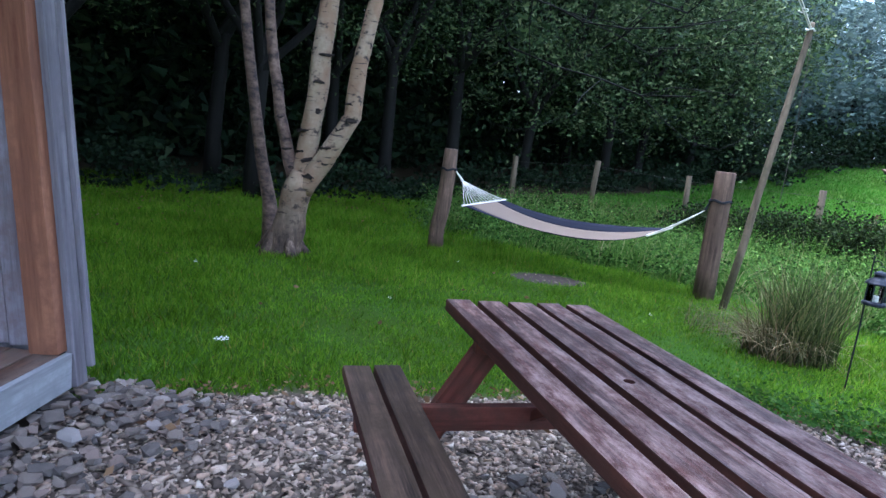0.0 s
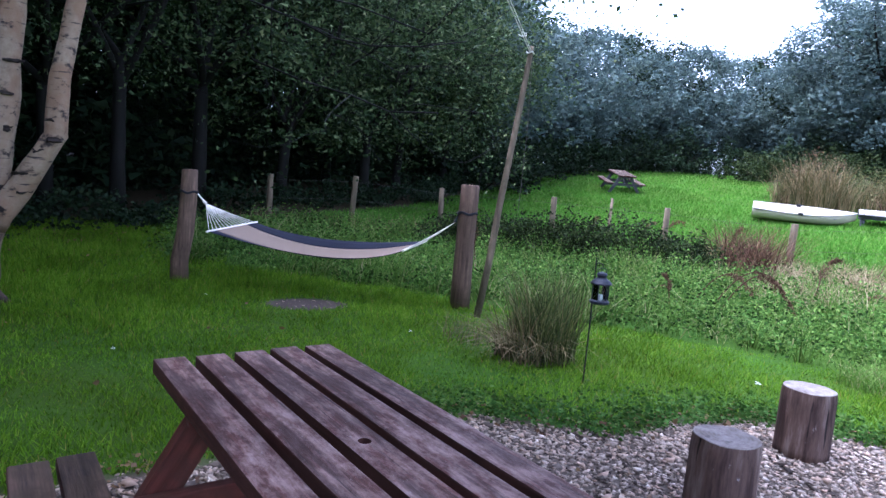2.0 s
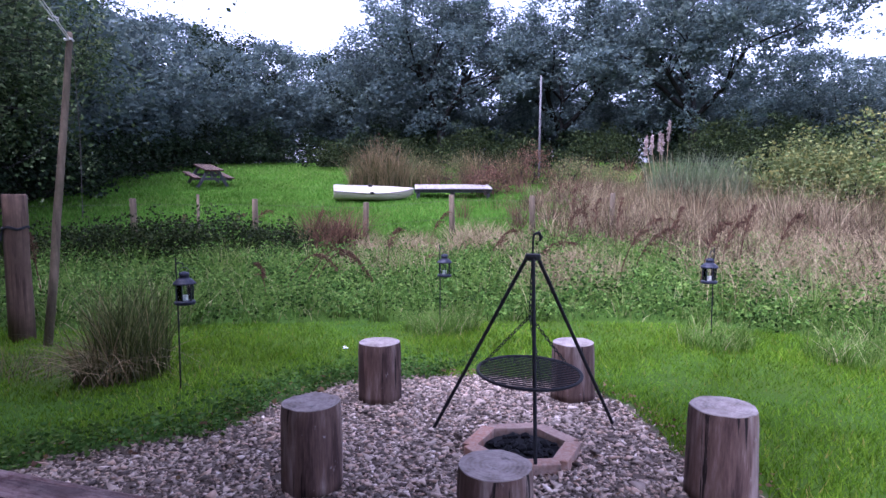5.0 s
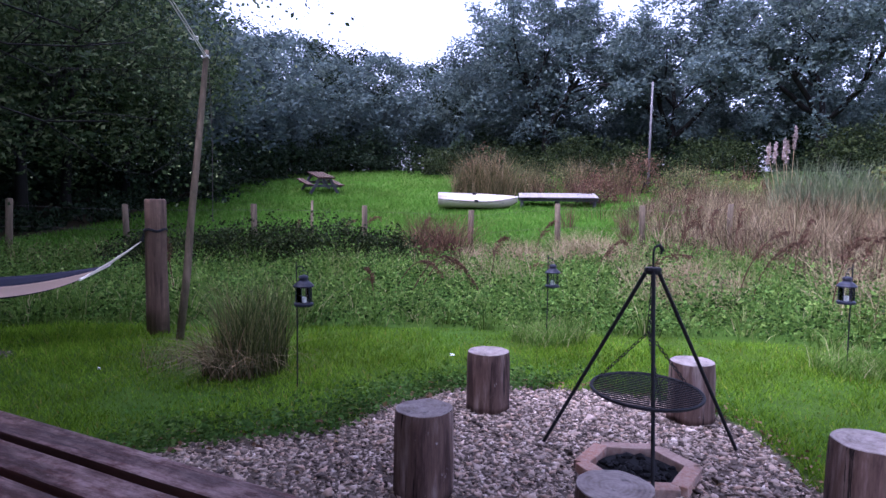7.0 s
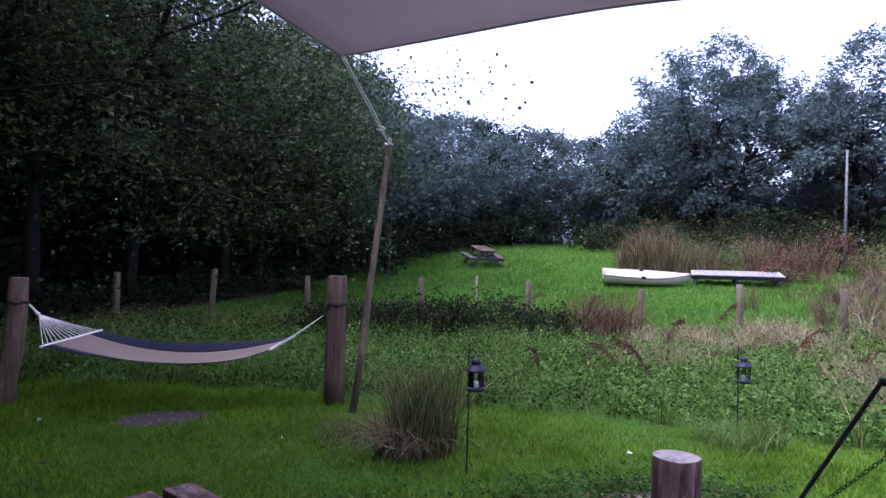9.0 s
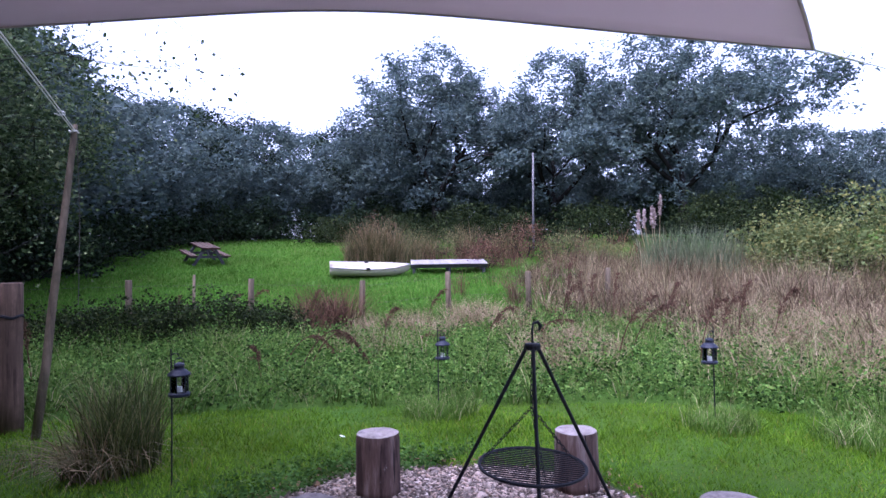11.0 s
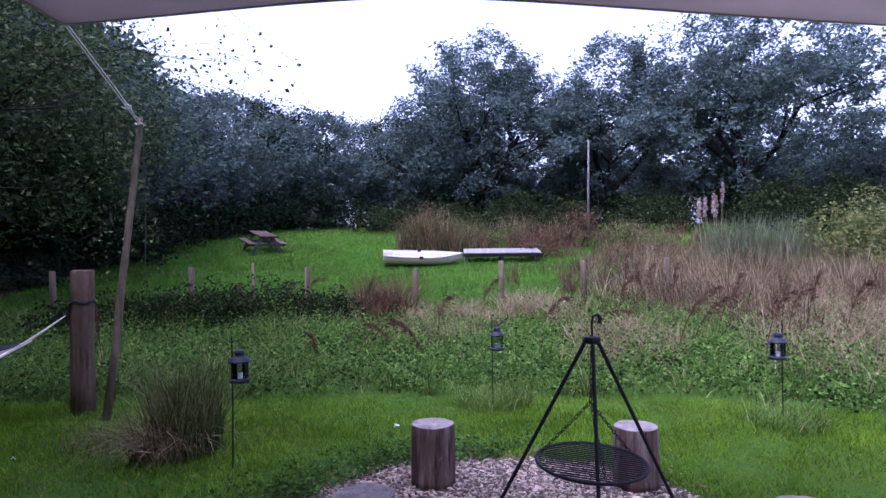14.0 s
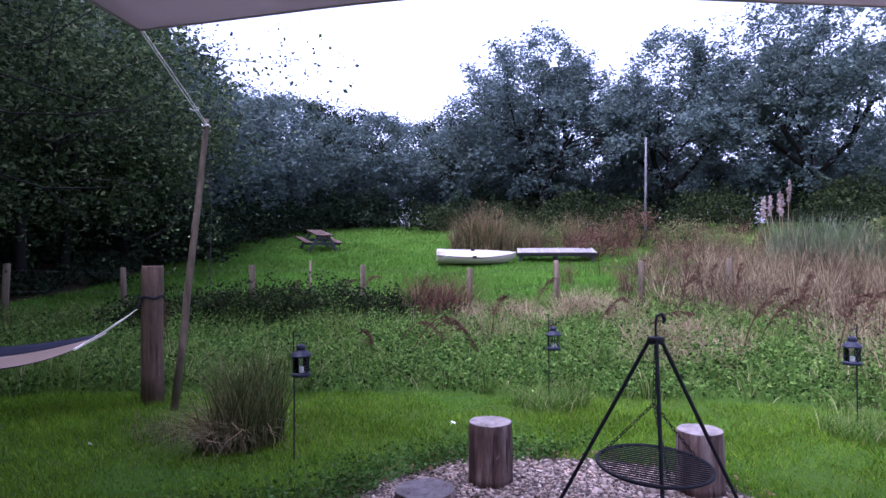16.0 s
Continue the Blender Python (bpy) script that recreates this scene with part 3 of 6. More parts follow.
# ---- picnic tables ----
def plank_with_hole(size, hole_x, radius):
    """A plank with a round hole through it, the hole's centre at hole_x along its length."""
    lx, ly, lz = size
    bm = bmesh.new()
    n, half = 16, ly / 2
    for z, flip in ((lz / 2, False), (-lz / 2, True)):
        inner, outer = [], []
        for k in range(n):
            t = 2 * math.pi * k / n
            c, s = math.cos(t), math.sin(t)
            q = half / max(abs(c), abs(s))
            inner.append(bm.verts.new((hole_x + radius * c, radius * s, z)))
            outer.append(bm.verts.new((hole_x + q * c, q * s, z)))
        for k in range(n):
            j = (k + 1) % n
            bm.faces.new((inner[k], outer[k], outer[j], inner[j]))
        if not flip:
            top_in, top_out = inner, outer
        else:
            for k in range(n):
                j = (k + 1) % n
                bm.faces.new((top_in[k], top_in[j], inner[j], inner[k]))
                a, b = outer[k].co, outer[j].co
                if abs(a.y - b.y) < 1e-6 and abs(abs(a.y) - half) < 1e-6:
                    bm.faces.new((top_out[k], outer[k], outer[j], top_out[j]))
    for a, b in ((-lx / 2, hole_x - half), (hole_x + half, lx / 2)):
        box(bm, (b - a, ly, lz), pose((a + b) / 2, 0, 0), bevel=0.0)
    inner_ends = [f for f in bm.faces if len(f.verts) == 4 and all(min(abs(v.co.x - hole_x - half), abs(v.co.x - hole_x + half)) < 1e-5 for v in f.verts)]
    bmesh.ops.delete(bm, geom=inner_ends, context="FACES")
    return bm


def dark_sides(ob, mat):
    """Faces turned up keep their own look; all other faces get a darker brown."""
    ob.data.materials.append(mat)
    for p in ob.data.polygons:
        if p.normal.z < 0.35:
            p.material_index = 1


def picnic_table(label, top=M_TABLE, seat=M_BENCH, frame_wood=M_FRAME):
    """Origin on the ground under the middle; the length runs along x."""
    t = thing("picnic_table", label, "table")
    L, W = 1.83, 0.685
    pw, gap = 0.111, 0.0325
    for k in range(5):
        y = -W / 2 + pw / 2 + k * (pw + gap)
        if k == 2:
            bm = plank_with_hole((L, pw, 0.052), 0.0, 0.019)
        else:
            bm = box(bmesh.new(), (L, pw, 0.052), bevel=0.008, jitter=0.002, cuts=6)
        ob = part("plank", bm, top, t)
        dark_sides(ob, M_DARKEDGE)
        ob.location = (0.008 * ((k * 7) % 3 - 1), y, 0.724)
    for side in (-1, 1):
        for k in range(2):
            ob = part("bench_plank", box(bmesh.new(), (L, 0.118, 0.046), bevel=0.007, jitter=0.002, cuts=6), seat, t, "dark mossy bench plank")
            dark_sides(ob, M_DARKEDGE)
            ob.location = (0.01 * k, side * (0.575 + k * 0.135), 0.422)
        for end in (-1, 1):
            x = end * 0.61
            bm = bmesh.new()
            a, b = Vector((x + 0.033 * end, side * 0.205, 0.66)), Vector((x + 0.033 * end, side * 0.60, 0.0))
            d = (b - a)
            box(bm, (d.length + 0.0, 0.11, 0.05), None, bevel=0.004)
            ob = part("leg", bm, frame_wood, t, "red-brown stained leg")
            zx = d.normalized()
            zz = Vector((1, 0, 0))
            yy = zz.cross(zx)
            ob.matrix_local = Matrix.Translation((a + b) / 2) @ Matrix((zx, yy, zz)).transposed().to_4x4()
    for end in (-1, 1):
        x = end * 0.61
        ob = part("top_batten", box(bmesh.new(), (0.60, 0.045, 0.08)), frame_wood, t, "red-brown batten under the top")
        ob.matrix_local = pose(x - 0.01 * end, 0, 0.657, 0, 0, 90)
        ob = part("bench_beam", box(bmesh.new(), (1.50, 0.045, 0.10)), frame_wood, t, "red-brown beam carrying both benches")
        ob.matrix_local = pose(x - 0.02 * end, 0, 0.353, 0, 0, 90)
        ob = part("brace", box(bmesh.new(), (0.60, 0.07, 0.04)), frame_wood, t)
        ob.matrix_local = pose(end * 0.33, 0, 0.52, 0, end * 33, 0)
    return t


TABLE_TURN = math.degrees(math.atan2(-0.957, 0.289))
table = picnic_table("weathered brown picnic table with slatted top on gravel")
table.matrix_world = pose(0.316 + 0.289 * 0.915, 2.60 - 0.957 * 0.915, 0.0, 0, 0, TABLE_TURN)
far_table = picnic_table("dark wooden picnic table standing in the sloping meadow", M_BENCH, M_BENCH, M_SIDE)
far_table.matrix_world = pose(15.55, 22.2, lies(15.55, 22.2), 0, -9, 71)


# ---- log stools round the hearth ----
def log_stool(seed, r, h, label):
    t = thing("log_stool", label, "stool", "log stools round the fire pit")
    bm = bmesh.new()
    n, lv = 40, 9
    rings = []
    for i in range(lv + 1):
        z = h * i / lv
        ring = []
        for k in range(n):
            a = 2 * math.pi * k / n
            q = Vector((math.cos(a) * 1.6, math.sin(a) * 1.6, z * 0.8 + seed * 7))
            w = 1 + 0.07 * noise.noise(q) + 0.02 * noise.noise(Vector((math.cos(a) * 9, math.sin(a) * 9, z * 1.1 + seed)))
            w *= 1.03 - 0.05 * i / lv
            if i == lv:
                w *= 0.975
            ring.append(bm.verts.new((r * w * math.cos(a), r * w * math.sin(a), z)))
        rings.append(ring)
    for a, b in zip(rings, rings[1:]):
        for k in range(n):
            bm.faces.new((a[k], a[(k + 1) % n], b[(k + 1) % n], b[k]))
    bm.faces.new(rings[0][::-1])
    rim = [v.co.copy() for v in rings[-1]]
    part("log", bm, M_LOG, t, smooth=True)
    bm = bmesh.new()
    tilt = Vector((0.02 * math.sin(seed * 3), 0.02 * math.cos(seed * 5), 0))
    last = None
    for f in (1.0, 0.985, 0.7, 0.35):
        ring = [bm.verts.new((c.x * f, c.y * f, h + (0.004 if f < 0.99 else 0) + 0.003 * noise.noise(Vector((c.x * f * 20, c.y * f * 20, seed))))) for c in rim]
        if last:
            for k in range(n):
                bm.faces.new((last[k], last[(k + 1) % n], ring[(k + 1) % n], ring[k]))
        last = ring
    bm.faces.new(last)
    part("cut_end", bm, M_END, t, "pale grey weathered cut end")
    return t


for i, (x, y, r, h, tag) in enumerate([
        (2.415, 2.28, 0.150, 0.43, "short upright log stool of dark cracked wood on gravel"),
        (3.635, 2.885, 0.150, 0.41, "upright log stool with split bark at the gravel's edge"),
        (4.46, 1.76, 0.150, 0.40, "upright log stool of grey wood beside the grill tripod"),
        (2.33, 1.16, 0.152, 0.42, "upright log stool with pale weathered top near the hearth"),
        (3.50, 0.56, 0.162, 0.44, "thick upright log stool where gravel meets the lawn")]):
    log_stool(i + 1, r, h, tag).matrix_world = pose(x, y, -0.015, 0, 0, 40 * i)


# ---- fire pit ----
pit = thing("fire_pit", "low hexagonal brick fire pit full of black charcoal", "fire pit")
PIT = (3.385, 1.60)
pit.matrix_world = pose(PIT[0], PIT[1], -0.045, 0, 0, -20)
R = 0.262
for k in range(6):
    a = radians(60 * k)
    ob = part("brick", box(bmesh.new(), (0.30, 0.088, 0.10), bevel=0.006, jitter=0.005, cuts=3), M_BRICK, pit)
    ob.matrix_local = pose(R * math.cos(a), R * math.sin(a), 0.035, 0, 0, 60 * k + 90)
bm = bmesh.new()
lathe(bm, [(0.225, 0.0), (0.225, 0.045), (0.15, 0.058), (0.02, 0.064)], 12)
part("ash_bed", bm, M_ASH, pit, "black ash")
for k in range(46):
    bm = bmesh.new()
    bmesh.ops.create_icosphere(bm, subdivisions=1, radius=1.0)
    for v in bm.verts:
        v.co *= 1 + 0.5 * noise.noise(v.co * 1.7 + Vector((k, 2 * k, 0)))
    s = random.uniform(0.012, 0.03)
    bmesh.ops.scale(bm, vec=(s * 1.4, s, s * 0.8), verts=bm.verts[:])
    ob = part("charcoal_lump", bm, M_ASH, pit)
    a, q = random.uniform(0, 6.28), 0.19 * math.sqrt(random.random())
    ob.matrix_local = pose(q * math.cos(a), q * math.sin(a), 0.062 + 0.01 * random.random(), 0, 0, random.uniform(0, 360))


# ---- grill on its tripod ----
def chain(bm, a, b, link=0.03, thick=0.0035, swing=0.0):
    a, b = Vector(a), Vector(b)
    n = max(2, int((b - a).length / link))
    d = (b - a).normalized()
    s0 = d.cross(Vector((0.3, 0.8, 0.1))).normalized()
    s1 = d.cross(s0)
    for i in range(n):
        mid = a.lerp(b, (i + 0.5) / n)
        s = s0 if i % 2 else s1
        pts = [mid + d * (math.cos(t) * link * 0.68) + s * (math.sin(t) * link * 0.33) for t in [2 * math.pi * k / 7 for k in range(8)]]
        tube(bm, pts, [thick] * 8, 4, caps=False)


tripod = thing("tripod_grill", "black iron tripod with a round grill hung on chains", "grill")
TOP = Vector((3.53, 1.617, 1.098))
tripod.location = (TOP.x, TOP.y, 0)
feet = [Vector((3.365, 2.205, 0.0)), Vector((4.08, 1.32, 0.0)), Vector((3.165, 1.40, 0.0))]
base = Vector((TOP.x, TOP.y, 0))
for f in feet:
    d = (f - TOP)
    side = Vector((d.x, d.y, 0)).normalized() * 0.035
    bm = tube(bmesh.new(), [TOP - base + side + Vector((0, 0, -0.01)), f - base], [0.0115, 0.0105], 8)
    part("leg", bm, M_IRON, tripod)
bm = lathe(bmesh.new(), [(0.012, -0.03), (0.045, -0.022), (0.048, 0.0), (0.043, 0.012), (0.012, 0.016)], 14)
ob = part("hub", bm, M_IRON, tripod)
ob.location = (0, 0, TOP.z)
bm = bmesh.new()
tube(bm, [(0, 0, 0.0), (0.0, 0, 0.09), (0.012, 0.0, 0.125), (0.03, -0.02, 0.135), (0.045, -0.03, 0.11), (0.035, -0.025, 0.085)], [0.006, 0.006, 0.007, 0.011, 0.013, 0.006], 6)
ob = part("hook", bm, M_IRON, tripod)
ob.location = (0, 0, TOP.z)
GR = Vector((-0.022, 0.003, 0.42))
bm = bmesh.new()
chain(bm, (0, 0, TOP.z - 0.03), (GR.x, GR.y, GR.z + 0.33))
part("chain", bm, M_IRON, tripod)
for k in range(3):
    a = radians(100 + 120 * k)
    bm = bmesh.new()
    chain(bm, (GR.x, GR.y, GR.z + 0.33), (GR.x + 0.295 * math.cos(a), GR.y + 0.295 * math.sin(a), GR.z + 0.01), 0.026, 0.0028)
    part("chain", bm, M_IRON, tripod)
grate = thing("grate", "round black bar grill", "")
grate.parent = tripod
grate.matrix_local = pose(GR.x, GR.y, GR.z, 3.0, -1.0, 0)
pts = [(0.302 * math.cos(2 * math.pi * k / 48), 0.302 * math.sin(2 * math.pi * k / 48), 0) for k in range(49)]
part("rim", tube(bmesh.new(), pts, [0.010] * 49, 6, caps=False), M_IRON, grate)
for k in range(19):
    x = -0.29 + 0.58 * (k + 0.5) / 19
    q = math.sqrt(0.30 ** 2 - x * x)
    ob = part("bar", tube(bmesh.new(), [(0, -q, 0), (0, q, 0)], [0.0042] * 2, 5), M_IRON, grate)
    ob.matrix_local = pose(x * math.cos(0.35), x * math.sin(0.35), 0, 0, 0, math.degrees(0.35))


# ---- lanterns on stakes ----
def stake(x, y, top, lean, turn):
    t = thing("lantern_stake", "thin black iron shepherd stake stuck in the grass", "stake", "lantern stakes")
    bm = tube(bmesh.new(), [(0, 0, -0.05), (0.004, 0, top * 0.5), (0, 0, top)], [0.006, 0.006, 0.005], 6)
    part("rod", bm, M_IRON, t)
    pts = [(0, 0, top - 0.05), (0.02, 0, top - 0.035), (0.045, 0, top - 0.04), (0.055, 0, top - 0.06)]
    part("hook", tube(bmesh.new(), pts, [0.0045] * 4, 5), M_IRON, t)
    t.matrix_world = pose(x, y, lies(x, y), 0, lean, turn)
    return t


def lantern():
    t = thing("lantern", "black tin lantern with glass panes and a white candle", "lantern", "lanterns on stakes")
    part("base", lathe(bmesh.new(), [(0.062, 0.0), (0.066, 0.006), (0.066, 0.018), (0.055, 0.026)], 16), M_LANTERN, t)
    for i in range(6):
        a = radians(60 * i)
        ob = part("upright", box(bmesh.new(), (0.008, 0.006, 0.105), bevel=0.001), M_LANTERN, t)
        ob.matrix_local = pose(0.052 * math.cos(a), 0.052 * math.sin(a), 0.077, 0, 0, 60 * i)
        ob = part("pane", box(bmesh.new(), (0.0015, 0.044, 0.10), bevel=0), M_GLASS, t)
        ob.matrix_local = pose(0.0445 * math.cos(a + 0.5236), 0.0445 * math.sin(a + 0.5236), 0.077, 0, 0, 60 * i + 30)
        ob.visible_shadow = False
    part("roof", lathe(bmesh.new(), [(0.050, 0.128), (0.070, 0.130), (0.071, 0.138), (0.052, 0.158), (0.034, 0.170), (0.030, 0.176), (0.030, 0.190), (0.036, 0.193), (0.030, 0.204), (0.010, 0.212)], 18), M_LANTERN, t, smooth=False)
    pts = [(0.028 * math.cos(a), 0, 0.212 + 0.028 * math.sin(a)) for a in [math.pi * j / 8 for j in range(-1, 10)]]
    part("handle", tube(bmesh.new(), pts, [0.0025] * len(pts), 5), M_LANTERN, t)
    part("candle", lathe(bmesh.new(), [(0.019, 0.02), (0.019, 0.058), (0.015, 0.061), (0.003, 0.058)], 14), M_CANDLE, t, "white candle")
    return t


first = None
for (x, y, top, turn) in [(2.90, 4.21, 0.985, -40), (5.72, 3.84, 0.90, -35), (6.66, 1.29, 0.93, 150)]:
    stake(x, y, top, 0.0, turn)
    a = radians(turn)
    m = pose(x + 0.055 * math.cos(a), y + 0.055 * math.sin(a), lies(x, y) + top - 0.345, 0, 0, turn + 20) @ Matrix.Scale(1.15, 4)
    if first is None:
        first = lantern()
        first.matrix_world = m
    else:
        copy_thing(first, m @ Matrix.Scale(1 / 1.15, 4))


# ---- hammock and its posts ----
def round_post(name, pts, radii, mat, label, category, group="", sides=18):
    t = tagged(part(name, tube(bmesh.new(), pts, radii, sides, wob=0.12), mat, smooth=False), label, category, group)
    for p in t.data.polygons:
        p.use_smooth = len(p.vertices) == 4
    return t


round_post("hammock_post", [(-0.23, 8.28, -0.05), (-0.24, 8.28, 0.25), (-0.19, 8.28, 0.6), (-0.165, 8.28, 1.0), (-0.16, 8.28, 1.335), (-0.16, 8.28, 1.35)], [0.108, 0.104, 0.098, 0.096, 0.09, 0.08], M_POST,
           "thick round wooden hammock post leaning slightly on the lawn", "post", "hammock posts")
round_post("hammock_post", [(2.885, 6.89, -0.05), (2.885, 6.89, 0.35), (2.885, 6.89, 0.8), (2.885, 6.89, 1.2), (2.89, 6.89, 1.435), (2.89, 6.89, 1.447)], [0.116, 0.113, 0.108, 0.105, 0.103, 0.093], M_POST,
           "thick round upright wooden hammock post by the rushes", "post", "hammock posts")
hammock = thing("hammock", "beige striped cotton hammock with dark blue edges slung between posts", "hammock")
RING1, RING2 = Vector((0.033, 8.197, 0.955)), Vector((2.757, 6.943, 1.0))
NEAR_EDGE = [Vector((0.076, 7.76, 0.668)), Vector((1.32, 7.275, 0.495)), Vector((2.14, 6.84, 0.66))]
FAR_EDGE = [Vector((0.625, 8.343, 0.752)), Vector((1.49, 7.86, 0.635)), Vector((2.58, 7.41, 0.722))]


def bow(p, u):
    """A smooth curve through three points."""
    a, m, b = p
    c = m * 2 - (a + b) / 2
    return a * (1 - u) ** 2 + c * 2 * u * (1 - u) + b * u * u


def bed(u, v):
    """The cloth: u along from one spreader to the other, v across from -0.5 to 0.5."""
    q = bow(NEAR_EDGE, u).lerp(bow(FAR_EDGE, u), v + 0.5)
    q.z -= 0.34 * (u * (1 - u)) * (1 - 4 * v * v)
    return q


def cloth(v0, v1, mat, label):
    bm = bmesh.new()
    nu, nv = 30, max(2, int(abs(v1 - v0) * 16))
    g = [[[bm.verts.new(bed(i / nu, v0 + (v1 - v0) * j / nv) + Vector((0, 0, dz))) for j in range(nv + 1)] for i in range(nu + 1)] for dz in (0, -0.004)]
    for i in range(nu):
        for j in range(nv):
            bm.faces.new((g[0][i][j], g[0][i + 1][j], g[0][i + 1][j + 1], g[0][i][j + 1]))
            bm.faces.new((g[1][i][j], g[1][i][j + 1], g[1][i + 1][j + 1], g[1][i + 1][j]))
        for j, s in ((0, 1), (nv, -1)):
            bm.faces.new((g[0][i][j], g[1][i][j], g[1][i + 1][j], g[0][i + 1][j]))
    part("cloth", bm, mat, hammock, label, smooth=True)


cloth(-0.36, 0.28, M_SAND, "sandy beige woven cloth")
cloth(0.282, 0.5, M_NAVY, "dark blue border cloth")
# Near border drawn wider so its dark blue also stands for the shaded underside.
cloth(-0.5, -0.362, M_NAVY, "dark blue border cloth")
for u, ring, post_at in ((0.0, RING1, Vector((-0.07, 8.25, 1.07))), (1.0, RING2, Vector((2.79, 6.93, 1.10)))):
    part("spreader_bar", tube(bmesh.new(), [bed(u, -0.53), bed(u, 0.53)], [0.013, 0.013], 8), M_CORD, hammock, "white spreader bar")
    for k in range(13):
        e = bed(u, -0.48 + 0.96 * k / 12)
        mid = e.lerp(ring, 0.5) + Vector((0, 0, -0.008))
        part("cord", tube(bmesh.new(), [e, mid, ring], [0.004] * 3, 4), M_CORD, hammock)
    part("ring_rope", tube(bmesh.new(), [ring, ring.lerp(post_at, 0.4), post_at], [0.022, 0.012, 0.010], 6), M_STRAP if u else M_CORD, hammock)
for (cx, cy, z, r) in ((-0.162, 8.28, 1.08, 0.10), (2.885, 6.89, 1.12, 0.109)):
    pts = [(cx + r * math.cos(2 * math.pi * k / 24), cy + r * math.sin(2 * math.pi * k / 24), z + 0.012 * math.sin(k)) for k in range(25)]
    part("strap", tube(bmesh.new(), pts, [0.015] * 25, 5, caps=False), M_STRAP, hammock, "black strap round the post")

# ---- leaning sail pole, sail, ropes ----
round_post("sail_pole", [(2.90, 6.40, -0.05), (3.02, 6.44, 0.7), (3.09, 6.49, 1.2), (3.16, 6.51, 1.7), (3.26, 6.57, 2.3), (3.36, 6.63, 2.95), (3.37, 6.64, 3.03)], [0.040, 0.039, 0.037, 0.034, 0.032, 0.028, 0.025], M_OLDPOST,
         "long thin leaning wooden pole holding the shade sail", "pole", sides=10)
POLE_TOP = Vector((3.355, 6.625, 2.955))
SA, SB = Vector((1.76, 4.15, 2.98)), Vector((5.12, 0.30, 2.97))
SC, SD = Vector((-1.9, 1.9, 2.9)), Vector((0.3, -0.8, 2.9))
POLE2_TOP = Vector((8.6, -0.75, 3.3))


def build_sail():
    corners = [SA, SB, SD, SC]
    mid = sum(corners, Vector()) / 4
    n = 28

    def edge(a, b, t, bow):
        p = a.lerp(b, t)
        return p + (mid - p).normalized() * bow * 4 * t * (1 - t)
    verts = {}
    bm = bmesh.new()
    for i in range(n + 1):
        for j in range(n + 1):
            s, t = i / n, j / n
            top, bot = edge(SA, SB, s, 0.45), edge(SC, SD, s, 0.35)
            lef, rig = edge(SA, SC, t, 0.25), edge(SB, SD, t, 0.8)
            flatp = SA.lerp(SB, s).lerp(SC.lerp(SD, s), t)
            p = top.lerp(bot, t) + lef.lerp(rig, s) - flatp
            p.z += 0.12 * math.sin(math.pi * s) * math.sin(math.pi * t)
            verts[i, j] = bm.verts.new(p)
    for i in range(n):
        for j in range(n):
            bm.faces.new((verts[i, j], verts[i + 1, j], verts[i + 1, j + 1], verts[i, j + 1]))
    t = thing("shade_sail", "taupe canvas shade sail stretched overhead between poles", "sail")
    ob = part("canvas", bm, M_SAIL, t, smooth=True)
    so = ob.modifiers.new("thickness", "SOLIDIFY")
    so.thickness = 0.003
    rim = [edge(SA, SB, k / 40, 0.45) for k in range(41)]
    part("hem", tube(bmesh.new(), rim, [0.011] * 41, 6), M_SAIL, t, "stitched hem")
    for a, b, sag in ((SA, SC, 0.25), (SB, SD, 0.8)):
        rim = [edge(a, b, k / 40, sag) for k in range(41)]
        part("hem", tube(bmesh.new(), rim, [0.011] * 41, 6), M_SAIL, t, "stitched hem")


build_sail()
rope = thing("sail_rope", "white rope with a knot from sail corner to leaning pole", "rope")
part("rope", tube(bmesh.new(), [SA, POLE_TOP], [0.006, 0.006], 6), M_ROPE, rope)
d = (POLE_TOP - SA).normalized()
off = Vector((0.012, 0, 0.012))
part("rope", tube(bmesh.new(), [SA + off, SA.lerp(POLE_TOP, 0.5) + off * 1.5, POLE_TOP + off], [0.005] * 3, 6), M_ROPE, rope)
part("knot", tube(bmesh.new(), [POLE_TOP + Vector((0.04 * math.cos(a), 0.04 * math.sin(a), 0.01 * math.sin(3 * a))) for a in [k * 0.7 for k in range(12)]], [0.009] * 12, 5), M_ROPE, rope)
part("knot", tube(bmesh.new(), [SA.lerp(POLE_TOP, 0.72) + Vector((0.05 * math.sin(k), 0.015 * math.cos(2 * k), 0.02 * math.cos(k))) for k in range(5)], [0.006] * 5, 5), M_ROPE, rope)
part("hanging_end", tube(bmesh.new(), [POLE_TOP + Vector((0.03, 0, 0)), POLE_TOP + Vector((0.045, -0.02, -0.9)), POLE_TOP + Vector((0.03, -0.02, -1.75))], [0.0035] * 3, 5), M_WIRE, rope)
rope2 = thing("sail_rope", "thin white rope from sail corner to far pole", "rope")
part("rope", tube(bmesh.new(), [SB, SB.lerp(POLE2_TOP, 0.25)], [0.009, 0.009], 6), M_ROPE, rope2)
part("thin_rope", tube(bmesh.new(), [SB.lerp(POLE2_TOP, 0.25), POLE2_TOP], [0.004, 0.004], 6), M_ROPE, rope2)
for k in (0.06, 0.13, 0.24):
    bm = bmesh.new()
    bmesh.ops.create_icosphere(bm, subdivisions=2, radius=0.022)
    ob = part("knot", bm, M_ROPE, rope2)
    ob.location = SB.lerp(POLE2_TOP, k)
